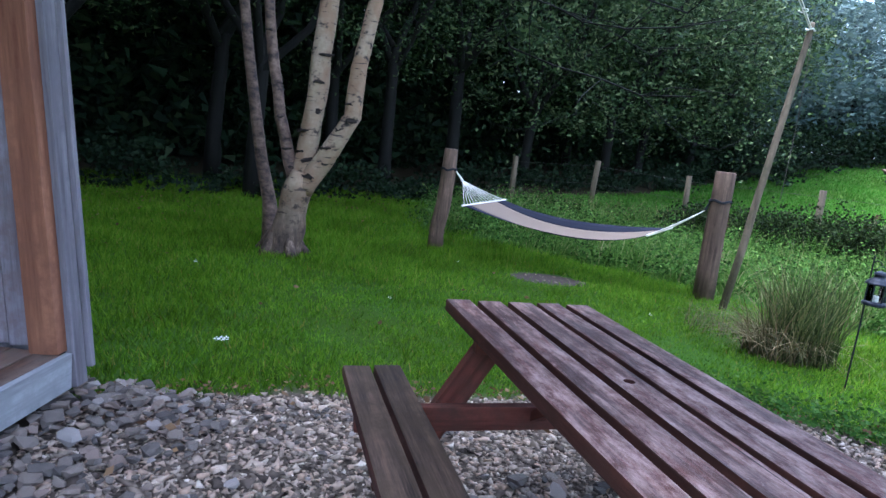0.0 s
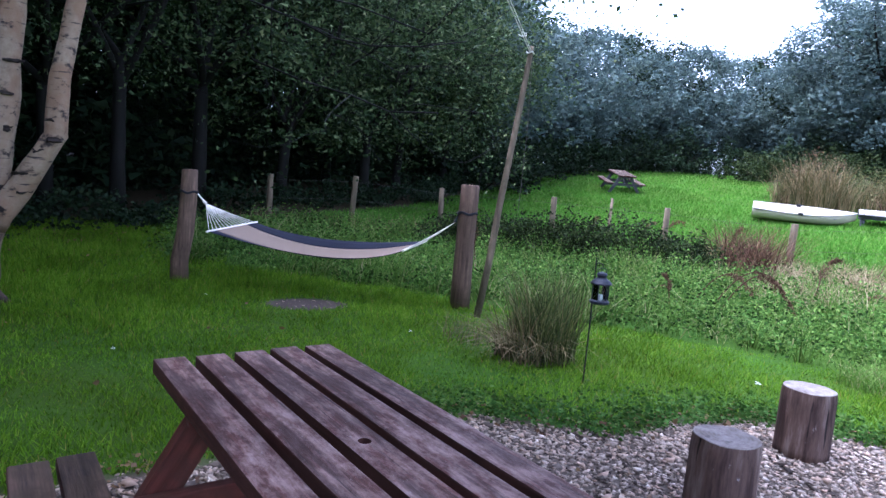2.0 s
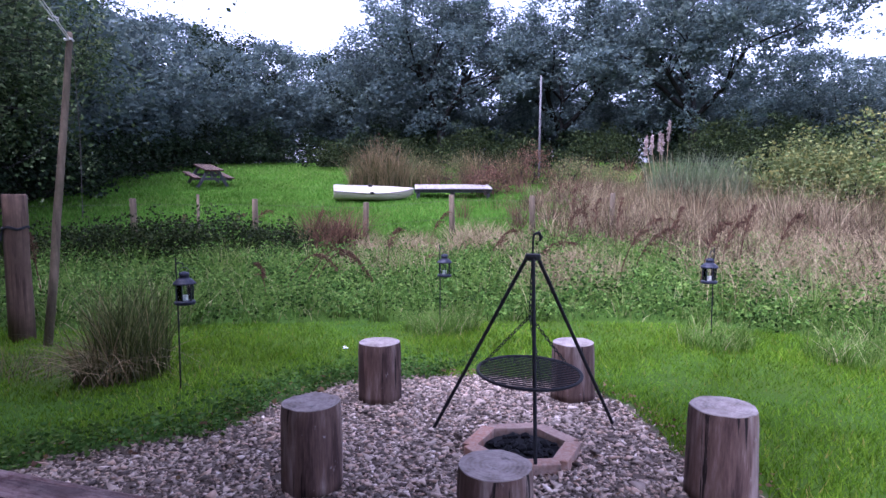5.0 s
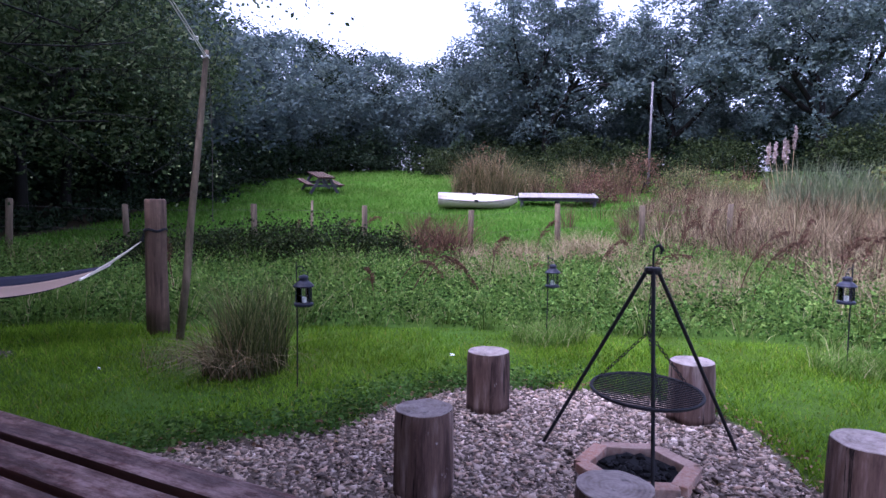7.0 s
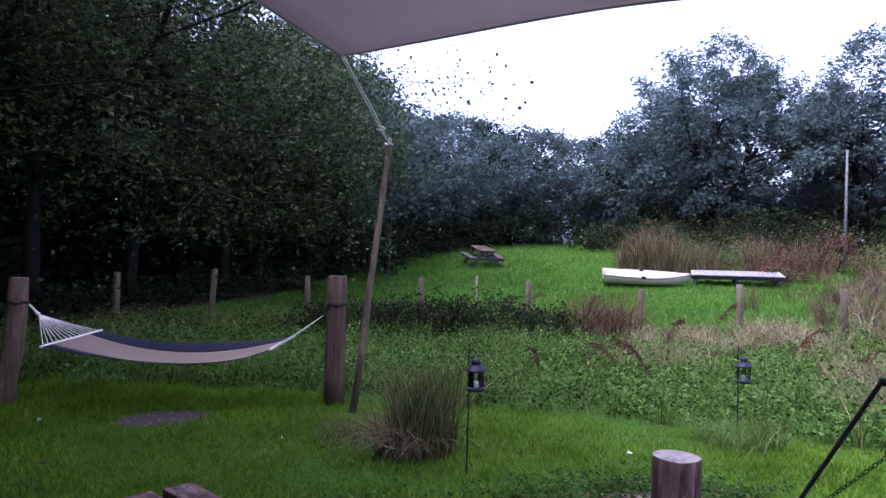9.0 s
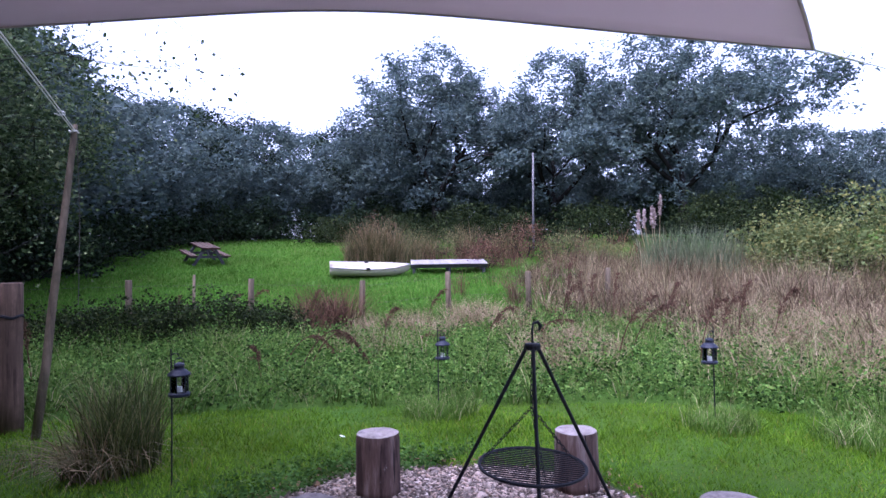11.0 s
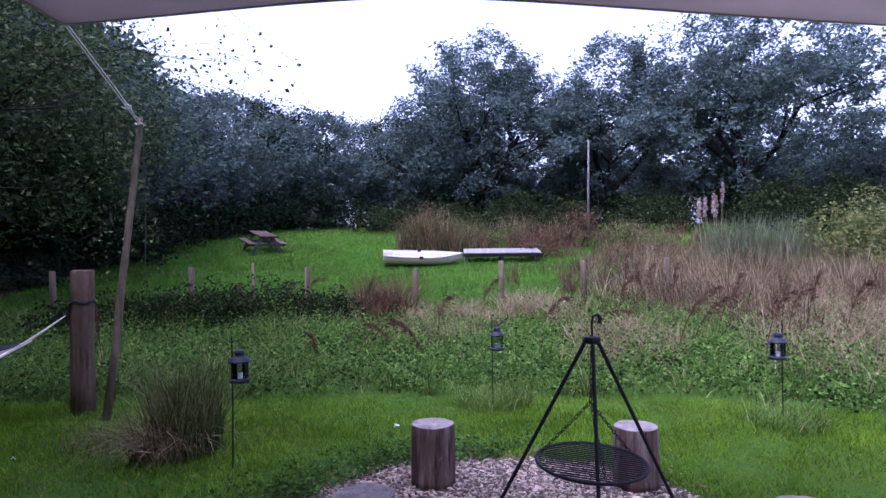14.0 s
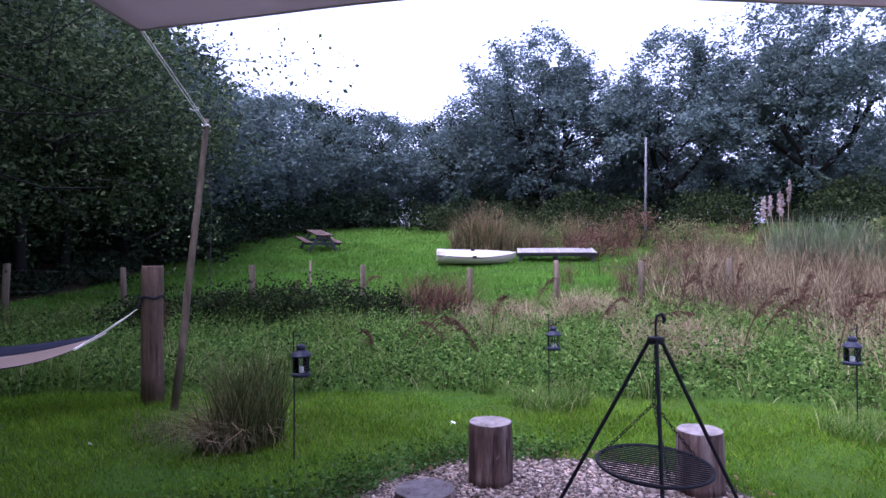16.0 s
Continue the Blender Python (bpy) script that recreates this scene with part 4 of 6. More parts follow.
round_post("sail_pole", [(8.5, -0.75, -0.05), (8.55, -0.75, 1.7), (8.6, -0.75, 3.4)], [0.05, 0.045, 0.04], M_OLDPOST, "thin wooden pole at the lawn's edge holding a sail rope", "pole", sides=10)
round_post("sail_pole", [(0.20, -1.02, -0.05), (0.25, -0.93, 1.4), (0.29, -0.83, 2.95)], [0.055, 0.05, 0.045], M_OLDPOST, "wooden pole behind the picnic table holding the sail", "pole", sides=10)

# ---- cabin porch ----
porch = thing("cabin_porch", "timber cabin porch with grey boards and pale deck edge", "porch", kind="structure")
DX = -1.70
for k in range(9):
    w = 0.12
    ob = part("deck_board", box(bmesh.new(), (6.6, w - 0.006, 0.028), bevel=0.003), M_DECK, porch)
    ob.matrix_local = pose(DX - 0.03 - w * (k + 0.5), -0.75, 0.256, 0, 0, 90)
ob = part("fascia", box(bmesh.new(), (0.03, 6.7, 0.17), bevel=0.003), M_FASCIA, porch, "pale grey deck edge board")
ob.location = (DX + 0.015 - 0.03, -0.78, 0.185)
LEAN_OUT = -6.0


def upright(name, size, x, y, mat, label, low=0.1):
    """A board or beam of the sloping end wall, with its foot at x, y."""
    ob = part(name, box(bmesh.new(), size, pose(0, 0, size[2] / 2), bevel=0.004, jitter=0.002, cuts=5), mat, porch, label)
    ob.matrix_local = pose(x, y, low, 0, LEAN_OUT, 0)


for k in range(12):
    upright("wall_board", (0.146, 0.022, 3.2), DX - 0.235 - 0.15 * k, 2.60, M_INNER, "", 0.27)
upright("corner_beam", (0.135, 0.10, 3.2), DX - 0.095, 2.56, M_BEAM, "orange-brown corner beam", 0.27)
upright("corner_board", (0.045, 0.085, 3.4), DX + 0.0, 2.62, M_CLAD, "grey corner board", 0.1)
upright("edge_board", (0.035, 0.03, 3.4), DX + 0.02, 2.685, M_CLAD, "narrow grey trim", 0.17)
upright("end_wall", (2.0, 0.03, 3.3), DX - 1.03, 2.64, M_CLAD, "grey outer cladding", 0.1)
ob = part("back_wall", box(bmesh.new(), (0.1, 7.0, 3.2), bevel=0.003), M_INNER, porch, "grey cabin front")
ob.location = (DX - 2.3, -0.9, 1.80)
ob = part("roof", box(bmesh.new(), (2.5, 7.4, 0.1), bevel=0.003), M_CLAD, porch, "porch roof")
ob.matrix_local = pose(DX - 1.5, -0.9, 3.5, 0, -4, 0)

# ---- fence ----
FENCE = [(4.0, 13.8), (11.1, 13.9), (19.1, 13.8), (29.1, 13.3), (38.6, 13.0), (48.1, 13.2), (56.0, 13.6), (63.2, 14.2), (70.0, 15.0)]
tops = []
for i, (az, d) in enumerate(FENCE):
    x, y = 0.2 + d * math.sin(radians(az)), d * math.cos(radians(az))
    z = lies(x, y)
    h = 1.06 + 0.05 * math.sin(i * 2.3)
    lx, ly = 0.04 * math.sin(i * 1.7), 0.04 * math.cos(i * 2.9)
    r = 0.062 + 0.008 * math.sin(i * 3.1)
    round_post("fence_post", [(x, y, z - 0.1), (x + lx / 2, y + ly / 2, z + h / 2), (x + lx, y + ly, z + h - 0.01), (x + lx, y + ly, z + h)], [r, r, r * 0.95, r * 0.8], M_OLDPOST,
             "weathered round fence post in rough grass", "fence post", "fence posts along the meadow", 10)
    tops.append(Vector((x + lx, y + ly, z + h)))
# Thin stick that stands in for a tall weed stalk at the fence.
az, d = 33.9, 13.3
x, y = 0.2 + d * math.sin(radians(az)), d * math.cos(radians(az))
round_post("fence_stake", [(x, y, lies(x, y) - 0.1), (x + 0.03, y, lies(x, y) + 1.15)], [0.035, 0.028], M_OLDPOST, "thin stick standing for a tall weed between fence posts", "fence stake", sides=8)
wire = thing("fence_wire", "two thin grey wires strung between fence posts", "wire")
for drop in (0.12, 0.5):
    part("wire", tube(bmesh.new(), [p - Vector((0, 0, drop)) for p in tops], [0.0022] * len(tops), 4), M_WIRE, wire)


# ---- dinghy and jetty in the meadow ----
def dinghy():
    t = thing("dinghy", "small white rowing dinghy lying on the grass", "boat")
    bm, n, L = bmesh.new(), 16, 2.75
    rows = []
    for i in range(n + 1):
        u = i / n
        beam = 0.60 * (1 - max(0, (u - 0.45) / 0.55) ** 2.2) * (0.82 + 0.18 * min(1, u / 0.45))
        sheer = 0.40 + 0.16 * (u - 0.55) ** 2 * (2.2 if u > 0.55 else 1.0)
        keel = 0.02 + 0.22 * max(0, (u - 0.75) / 0.25) ** 2
        x = -L / 2 + L * u
        sec = [(1.0, 1.0), (0.97, 0.7), (0.86, 0.35), (0.55, 0.08), (0.0, 0.0)]
        pts = [(x, beam * a, keel + (sheer - keel) * b) for a, b in sec]
        rows.append([bm.verts.new(p) for p in pts] + [bm.verts.new((p[0], -p[1], p[2])) for p in pts[-2::-1]])
    for r0, r1 in zip(rows, rows[1:]):
        for k in range(8):
            bm.faces.new((r0[k], r0[k + 1], r1[k + 1], r1[k]))
    bm.faces.new(rows[0])
    bmesh.ops.remove_doubles(bm, verts=bm.verts[:], dist=0.001)
    hull = part("hull", bm, M_BOAT, t, smooth=True)
    so = hull.modifiers.new("thickness", "SOLIDIFY")
    so.thickness = 0.02
    for s in (1, -1):
        pts = []
        for i in range(n + 1):
            u = i / n
            beam = 0.60 * (1 - max(0, (u - 0.45) / 0.55) ** 2.2) * (0.82 + 0.18 * min(1, u / 0.45))
            pts.append((-L / 2 + L * u, s * (beam + 0.01), 0.40 + 0.16 * (u - 0.55) ** 2 * (2.2 if u > 0.55 else 1.0) + 0.005))
        part("gunwale", tube(bmesh.new(), pts, [0.022] * len(pts), 6), M_BOATIN, t, "grey rubbing strip")
    for x in (-0.95, 0.05, 0.75):
        w = 1.0 if x < 0.5 else 0.78
        ob = part("thwart", box(bmesh.new(), (0.22, w, 0.03)), M_BOATIN, t, "grey thwart")
        ob.location = (x, 0, 0.30)
    for s in (1, -1):
        part("oar", tube(bmesh.new(), [(-1.0, 0.3 * s, 0.35), (0.9, 0.22 * s, 0.41)], [0.022, 0.02], 6), M_BAR, t)
        ob = part("rowlock", box(bmesh.new(), (0.13, 0.06, 0.09)), M_STRAP, t, "dark rowlock")
        ob.location = (-0.1, 0.6 * s, 0.42)
    return t


bx, by = 0.25 + 22 * math.sin(radians(48.7)), 22 * math.cos(radians(48.7))
dinghy().matrix_world = pose(bx, by, lies(bx, by) + 0.05, 12, 1, -48.7 + 4) @ Matrix.Diagonal((1, 1, 0.86, 1))
jetty = thing("jetty", "low pale boarded jetty on dark posts", "jetty")
jx, jy = 0.25 + 23.0 * math.sin(radians(55.8)), 23.0 * math.cos(radians(55.8))
jetty.matrix_world = pose(jx, jy, lies(jx, jy) + 0.06, 7, 0, -55.8 + 4)
for k in range(20):
    ob = part("board", box(bmesh.new(), (0.13, 1.3, 0.03), bevel=0.004), M_JETTY, jetty)
    ob.location = (-1.3 + 0.137 * k, 0, 0.32)
for y in (-0.5, 0.5):
    ob = part("side_beam", box(bmesh.new(), (2.75, 0.06, 0.13), bevel=0.004), M_SIDE, jetty, "dark side beam")
    ob.location = (0, y, 0.24)
    for x in (-1.25, 0, 1.25):
        part("post", tube(bmesh.new(), [(x, y * 0.9, -0.4), (x, y * 0.9, 0.2)], [0.06, 0.06], 8), M_SIDE, jetty)
d = 29.0
px, py = 0.25 + d * math.sin(radians(63.5)), d * math.cos(radians(63.5))
round_post("mast_pole", [(px, py, lies(px, py) - 0.2), (px + 0.05, py, 4.2), (px + 0.12, py, 1.58 + d * math.tan(radians(9.75)))], [0.055, 0.048, 0.04], M_MAST, "tall grey wooden pole standing beyond the reeds", "pole", sides=10)


# ---- trees ----
def grow(bm, a, d, length, radius, depth, tips, bend=0.25, splits=3, thin=0.62, up=0.12, sides=7):
    """One limb and, recursively, its boughs. Adds tip points to tips."""
    pts, radii, p, v = [Vector(a)], [radius], Vector(a), Vector(d).normalized()
    n = 4
    for i in range(n):
        v = (v + Vector((random.gauss(0, bend), random.gauss(0, bend), random.gauss(0, bend) + up)) * 0.5).normalized()
        p = p + v * length / n
        pts.append(p.copy())
        radii.append(radius * (1 - (1 - thin) * (i + 1) / n))
        if depth <= 1:
            tips.append(p.copy())
    if isinstance(bm, list):
        bm.append((pts, radii))
    else:
        tube(bm, pts, radii, sides, caps=depth == 0)
    if depth <= 0:
        return
    for k in range(splits):
        s = random.uniform(0.45, 1.0)
        at = pts[min(n, max(1, round(s * n)))]
        ang = 2 * math.pi * (k + random.random() * 0.6) / splits
        out = v.cross(Vector((0.2, 0.1, 1))).normalized() if abs(v.z) < 0.95 else Vector((1, 0, 0))
        out = Matrix.Rotation(ang, 3, v) @ out
        grow(bm, at, (v * 0.75 + out * random.uniform(0.5, 0.95)), length * random.uniform(0.55, 0.8), radii[min(n, max(1, round(s * n)))] * 0.6, depth - 1, tips, bend, splits, thin, up * 0.6, max(4, sides - 1))


def tree(name, label, high, wide, leaves, leaf, mat, seed, low=0.0, trunk_r=0.16, depth=3, fill=0.5, clump=0.45, category="tree", bark=None, hang=0.25, simple=True):
    """A broad-leaved tree: trunk with limbs, and a crown of leaves in clusters round the boughs and the outer shell."""
    random.seed(seed)
    t = thing(name, label, category)
    bm, tips = bmesh.new(), []
    bole = high * 0.22
    tube(bm, [(0, 0, -0.2), (0.03, 0, bole * 0.3), (0.06 * random.uniform(-1, 1), 0.05, bole)], [trunk_r * 1.35, trunk_r, trunk_r * 0.85], 9)
    for k in range(4):
        a = 2 * math.pi * (k + random.random() * 0.5) / 4
        lift = random.uniform(0.8, 1.7)
        grow(bm, (0.03, 0.03, bole * random.uniform(0.75, 1.0)), (math.cos(a) * wide / high * 1.6, math.sin(a) * wide / high * 1.6, lift), high * 0.36, trunk_r * 0.6, depth - 1, tips, up=0.2)
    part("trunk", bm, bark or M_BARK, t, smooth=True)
    tips = np.array([tuple(p) for p in tips])

    def where(n):
        m = int(n * fill)
        a = tips[rng.integers(0, len(tips), m)] + rng.normal(size=(m, 3)) * 0.25
        k = n - m
        ang, f = rng.uniform(0, 2 * np.pi, k), rng.uniform(0, 1, k)
        prof = np.sin(np.pi * np.clip(0.12 + 0.86 * f, 0, 1)) ** 0.6
        lump = 1 + 0.28 * np.sin(ang * 3 + seed) * np.sin(f * 9 + seed * 2) + 0.14 * np.sin(ang * 7 + f * 14)
        r = wide / 2 * prof * lump * rng.uniform(0.55, 1.0, k) ** 0.5
        b = np.stack([r * np.cos(ang), r * np.sin(ang), low + (high - low) * f], 1)
        return np.concatenate([a, b])

    per = 26
    pts = clumps(max(4, leaves // per), per, clump, where)
    pts = pts[pts[:, 2] > 0.05]
    leaf_mesh("crown", pts, leaf, mat, t, flat=0.45, long=1.15, hang=hang, simple=simple)
    return t


def place(first, x, y, turn, size=1.0, sink=0.0):
    t = copy_thing(first, pose(x, y, lies(x, y) - sink, 0, 0, turn))
    t.scale = (size, size, size)
    return t


near = [tree("tree", "tall leafy tree at the dark edge of the wood", 13.0 + k, 7.6, 24000, 0.08, M_LEAF, 31 + k, low=2.7, trunk_r=0.15, clump=0.5) for k in range(3)]
deep = [tree("tree", "tree deep in the wood with shade-darkened leaves", 10.5 + k, 6.0, 11500, 0.23, M_SHADELEAF, 51 + k, low=0.2, trunk_r=0.17, clump=0.6, depth=2) for k in range(2)]
far = [tree("tree", "rounded leafy tree in the far hedge line", 8.0, 6.5, 11000, 0.23, M_FARHAZE, 61 + k, low=1.3, trunk_r=0.15, clump=0.34, fill=0.4, depth=2) for k in range(3)]


mid = [tree("tree", "leafy tree at the corner of the dark wood", 9.5 + k, 6.5, 20000, 0.12, M_LEAF, 66 + k, low=1.6, trunk_r=0.14, clump=0.28) for k in range(2)]


def along(line, step, off, jitter, start=0.0):
    """Places at even steps along a line, set off to its left."""
    out, carry = [], start
    for (x0, y0), (x1, y1) in zip(line, line[1:]):
        L = math.hypot(x1 - x0, y1 - y0)
        ux, uy = (x1 - x0) / L, (y1 - y0) / L
        while carry < L:
            j = random.uniform(-jitter, jitter)
            out.append((x0 + ux * carry - uy * (off + j), y0 + uy * carry + ux * (off + j)))
            carry += step * random.uniform(0.85, 1.15)
        carry -= L
    return out


# The tree line's height by bearing from the hearth, in degrees.
SKYLINE = [(-60, 40), (14, 34), (21, 24), (24, 17.5), (26, 14.3), (31, 14.4), (35, 14.0), (37, 12.6), (42, 12.4), (47, 12.3), (50, 14.5), (60, 14.5), (70, 15), (82, 14), (84.5, 11.2), (88, 10.3), (100, 10), (130, 11)]


def cap(x, y, high):
    """The largest size at which a tree of this height stays under the tree line."""
    el = np.interp(math.degrees(math.atan2(x - 0.25, y)), *zip(*SKYLINE))
    return (1.55 + math.hypot(x, y) * math.tan(radians(el)) - lies(x, y)) / high


random.seed(5)
used = {}


def plant(kinds, places, lo, hi, high=0.0):
    for x, y in places:
        f = next((q for q in kinds if q.name not in used), None) or random.choice(kinds)
        size, turn = random.uniform(lo, hi), random.uniform(0, 360)
        if high:
            size = min(size, cap(x, y, high) * random.uniform(0.86, 1.0))
        if f.name in used:
            place(f, x, y, turn, size)
        else:
            used[f.name] = True
            f.matrix_world = pose(x, y, lies(x, y), 0, 0, turn)
            f.scale = (size, size, size)


EDGE = WOOD[1:8]
plant(near, along(WOOD[1:7], 2.9, 2.4, 0.5), 0.85, 1.05)
# Shade-darkened rows and fillers close the sky gaps behind the front trees.
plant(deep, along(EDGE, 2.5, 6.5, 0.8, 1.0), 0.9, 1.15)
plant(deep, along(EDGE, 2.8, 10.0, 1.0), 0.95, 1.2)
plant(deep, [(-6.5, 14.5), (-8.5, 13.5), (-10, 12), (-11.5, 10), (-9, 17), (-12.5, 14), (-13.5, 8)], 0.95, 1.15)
plant(mid, along(WOOD[6:9], 2.4, 1.8, 0.4, 0.8), 0.9, 1.05, 10.6)
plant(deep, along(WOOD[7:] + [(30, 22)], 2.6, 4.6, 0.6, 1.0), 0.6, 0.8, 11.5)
plant(far, along(WOOD[8:] + [(30, 22)], 3.1, 2.5, 0.6, 2.0), 0.95, 1.2, 8.4)
plant(far, along(WOOD[8:] + [(32, 24)], 3.6, 7.5, 0.8), 1.0, 1.3, 8.4)
# Added trees, mostly out of view, that shade the left lawn.
canopy = [tree("tree", "tall spreading tree added over the lawn for shade", 13.5 - k, 8.0 + 2.0 * k, 28000, 0.085, M_LEAF, 71 + k, low=4.8, trunk_r=0.13, fill=0.45, clump=0.3) for k in range(2)]
plant(canopy[:1], [(-1.6, 13.2)], 1.0, 1.0)
plant(canopy[1:], [(-5.6, 8.4), (-8.2, 4.6), (-3.6, 10.8), (-6.2, 6.0)], 0.95, 1.05)
HEDGE = [(29, 24.5), (32.5, 19.5), (35.5, 13.5), (37, 7.5), (39, 2), (41, -6), (40, -16), (34, -26)]
plant(far, along(HEDGE, 3.4, 2.5, 0.8), 0.55, 0.75, 8.4)
plant(far, along(HEDGE[:4], 4.0, 7.0, 1.0), 0.7, 0.9, 8.4)
plant(far, along(HEDGE[3:], 4.0, 7.0, 1.0), 0.75, 0.95, 8.4)


def oak(az, d, high, wide, seed, n):
    t = tree("oak_tree", "tall open-crowned oak with sky showing between its boughs", high, wide, n, 0.175, M_FARHAZE, seed, low=high * 0.15, trunk_r=0.26, depth=4, fill=0.74, clump=0.27, hang=0.1)
    x, y = 0.25 + d * math.sin(radians(az)), d * math.cos(radians(az))
    t.matrix_world = pose(x, y, lies(x, y), 0, 0, seed * 50)


oak(54.7, 37, 11.2, 7.4, 3, 34000)
oak(65.3, 38, 10.8, 6.6, 9, 30000)
oak(76.3, 36, 11.4, 10.6, 14, 52000)


# ---- the multi-stemmed birch on the lawn ----
def birch():
    t = thing("birch_tree", "silver birch with three pale stems and black scars", "tree")
    o = Vector((-1.80, 6.78, 0))
    stems = [
        ([(-0.13, 0, -0.1), (-0.09, 0, 0.12), (-0.03, 0, 0.45), (0.04, 0, 0.75), (0.06, 0, 0.92)], [0.27, 0.20, 0.165, 0.165, 0.12], M_BIRCH, "trunk"),
        ([(0.03, 0, 0.72), (-0.11, 0.03, 1.05), (-0.24, 0.05, 1.5), (-0.38, 0.08, 2.2), (-0.50, 0.12, 3.0), (-0.75, 0.3, 5.0), (-0.9, 0.4, 7.5)], [0.09, 0.07, 0.063, 0.06, 0.055, 0.04, 0.02], M_BIRCHDARK, "stem"),
        ([(0.06, 0.03, 0.8), (0.07, 0.05, 1.15), (0.115, 0.06, 1.6), (0.15, 0.08, 2.2), (0.20, 0.1, 3.0), (0.32, 0.2, 5.0), (0.45, 0.3, 8.0)], [0.12, 0.118, 0.11, 0.105, 0.10, 0.07, 0.02], M_BIRCH, "stem"),
        ([(0.08, -0.02, 0.72), (0.27, -0.03, 1.05), (0.46, -0.04, 1.38), (0.57, -0.04, 1.58), (0.59, -0.03, 2.1), (0.70, 0.0, 2.8), (0.95, 0.1, 4.6), (1.2, 0.1, 7.0)], [0.12, 0.11, 0.095, 0.095, 0.085, 0.075, 0.05, 0.02], M_BIRCH, "stem"),
    ]
    t.location = o
    for pts, radii, mat, name in stems:
        fine_p, fine_r = [], []
        for i in range(len(pts) - 1):
            for k in range(4):
                f = k / 4
                p = Vector(pts[i]).lerp(Vector(pts[i + 1]), f)
                p += Vector(noise.noise_vector(p * 2.7)) * 0.014
                fine_p.append(p), fine_r.append(radii[i] + (radii[i + 1] - radii[i]) * f)
        fine_p.append(Vector(pts[-1])), fine_r.append(radii[-1])
        part(name, tube(bmesh.new(), fine_p, fine_r, 16, wob=0.2), mat, t, smooth=True)
        if name == "stem":
            for k in range(6):
                i = 2 + k * 2 + random.randint(0, 1)
                p, r = fine_p[i], fine_r[i]
                a = random.uniform(-2.4, -0.6)
                q = Vector((math.cos(a), math.sin(a), 0))
                bm = bmesh.new()
                bmesh.ops.create_icosphere(bm, subdivisions=2, radius=1.0)
                w = random.uniform(0.45, 1.0)
                bmesh.ops.scale(bm, vec=(r * w, r * 0.24, r * random.uniform(0.10, 0.26)), verts=bm.verts[:])
                for v in bm.verts:
                    v.co += Vector(noise.noise_vector(v.co * 30 + Vector((k, 0, 3 * k)))) * r * 0.3
                ob = part("branch_scar", bm, M_SCAR, t, "black scar")
                ob.matrix_local = Matrix.Translation(p + q * r * 0.88) @ pose(0, 0, 0, 0, 0, math.degrees(a) + 90)
    for k in range(5):
        a = 2 * math.pi * k / 5 + 0.4
        pts = [(-0.11 + 0.1 * math.cos(a), 0.1 * math.sin(a), 0.22), (-0.12 + 0.22 * math.cos(a), 0.22 * math.sin(a), 0.05), (-0.12 + 0.36 * math.cos(a), 0.36 * math.sin(a), -0.06)]
        part("root", tube(bmesh.new(), pts, [0.08, 0.065, 0.03], 8), M_BIRCH, t, smooth=True)
    # Crown kept above the view, widened and thickened to shade the left lawn.
    n = 1300
    mid = np.stack([rng.normal(-0.7, 2.3, n), rng.normal(-1.0, 2.0, n), rng.uniform(5.4, 10.0, n)], 1)
    pts = np.repeat(mid, 14, 0) + rng.normal(size=(n * 14, 3)) * 0.25
    leaf_mesh("crown", pts, 0.17, M_LEAF, t, hang=0.5, simple=True)


birch()
t = thing("birch_tree", "slender brown-barked birch stem beside the larger birch", "tree")
t.location = (-2.30, 7.35, 0)
pts = [Vector(p) for p in [(0.12, 0, -0.1), (0.09, 0, 0.1), (0.04, 0, 0.5), (-0.09, 0, 1.0), (-0.20, 0, 1.6), (-0.31, 0, 2.2), (-0.43, 0, 3.0), (-0.7, 0.1, 5.0), (-0.5, 0.2, 7.5)]]
part("trunk", tube(bmesh.new(), pts, [0.17, 0.11, 0.082, 0.07, 0.066, 0.062, 0.06, 0.045, 0.02], 12, wob=0.15), M_BIRCHDARK, t, smooth=True)
leaf_mesh("crown", np.stack([rng.normal(-0.4, 0.9, 1600), rng.normal(0.2, 0.9, 1600), rng.uniform(4, 8, 1600)], 1), 0.075, M_LEAF, t, hang=0.5)


# ---- overhanging bough ----
def bough(a, d, L, seed):
    random.seed(seed)
    t = thing("overhanging_bough", "thin dark leafy bough reaching out of the wood edge", "branch", "boughs over the lawn")
    limbs, tips = [], []
    grow(limbs, a, d, L, 0.017, 2, tips, bend=0.6, up=-0.05)
    for pts, radii in limbs:
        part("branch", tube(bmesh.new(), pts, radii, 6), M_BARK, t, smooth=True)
    p = np.array([tuple(q) for q in tips])
    pts = np.repeat(p, 7, 0) + rng.normal(size=(len(p) * 7, 3)) * np.array([0.15, 0.15, 0.18]) - np.array([0, 0, 0.12])
    leaf_mesh("leaves", pts, 0.065, M_LEAF, t, hang=0.5)


for k, (a, d, L) in enumerate((((-1.2, 10.6, 3.6), (0.75, -0.35, 0.15), 4.6), ((-0.6, 10.8, 4.3), (0.9, -0.25, 0.05), 4.8), ((0.6, 11.4, 3.2), (0.7, -0.5, 0.05), 3.6),
                               ((-3.5, 9.8, 4.0), (0.4, -0.6, 0.1), 3.2), ((1.2, 12.2, 4.2), (0.6, -0.4, 0.0), 3.4))):
    bough(a, d, L, 12 + k)


# ---- grasses and herbs ----
def stuff(ob, label, category):
    return tagged(ob, label, category, kind="stuff")


def zone_points(n, x0, x1, y0, y1, test):
    x, y = scatter(n, x0, x1, y0, y1)
    k = test(x, y)
    return x[k], y[k]


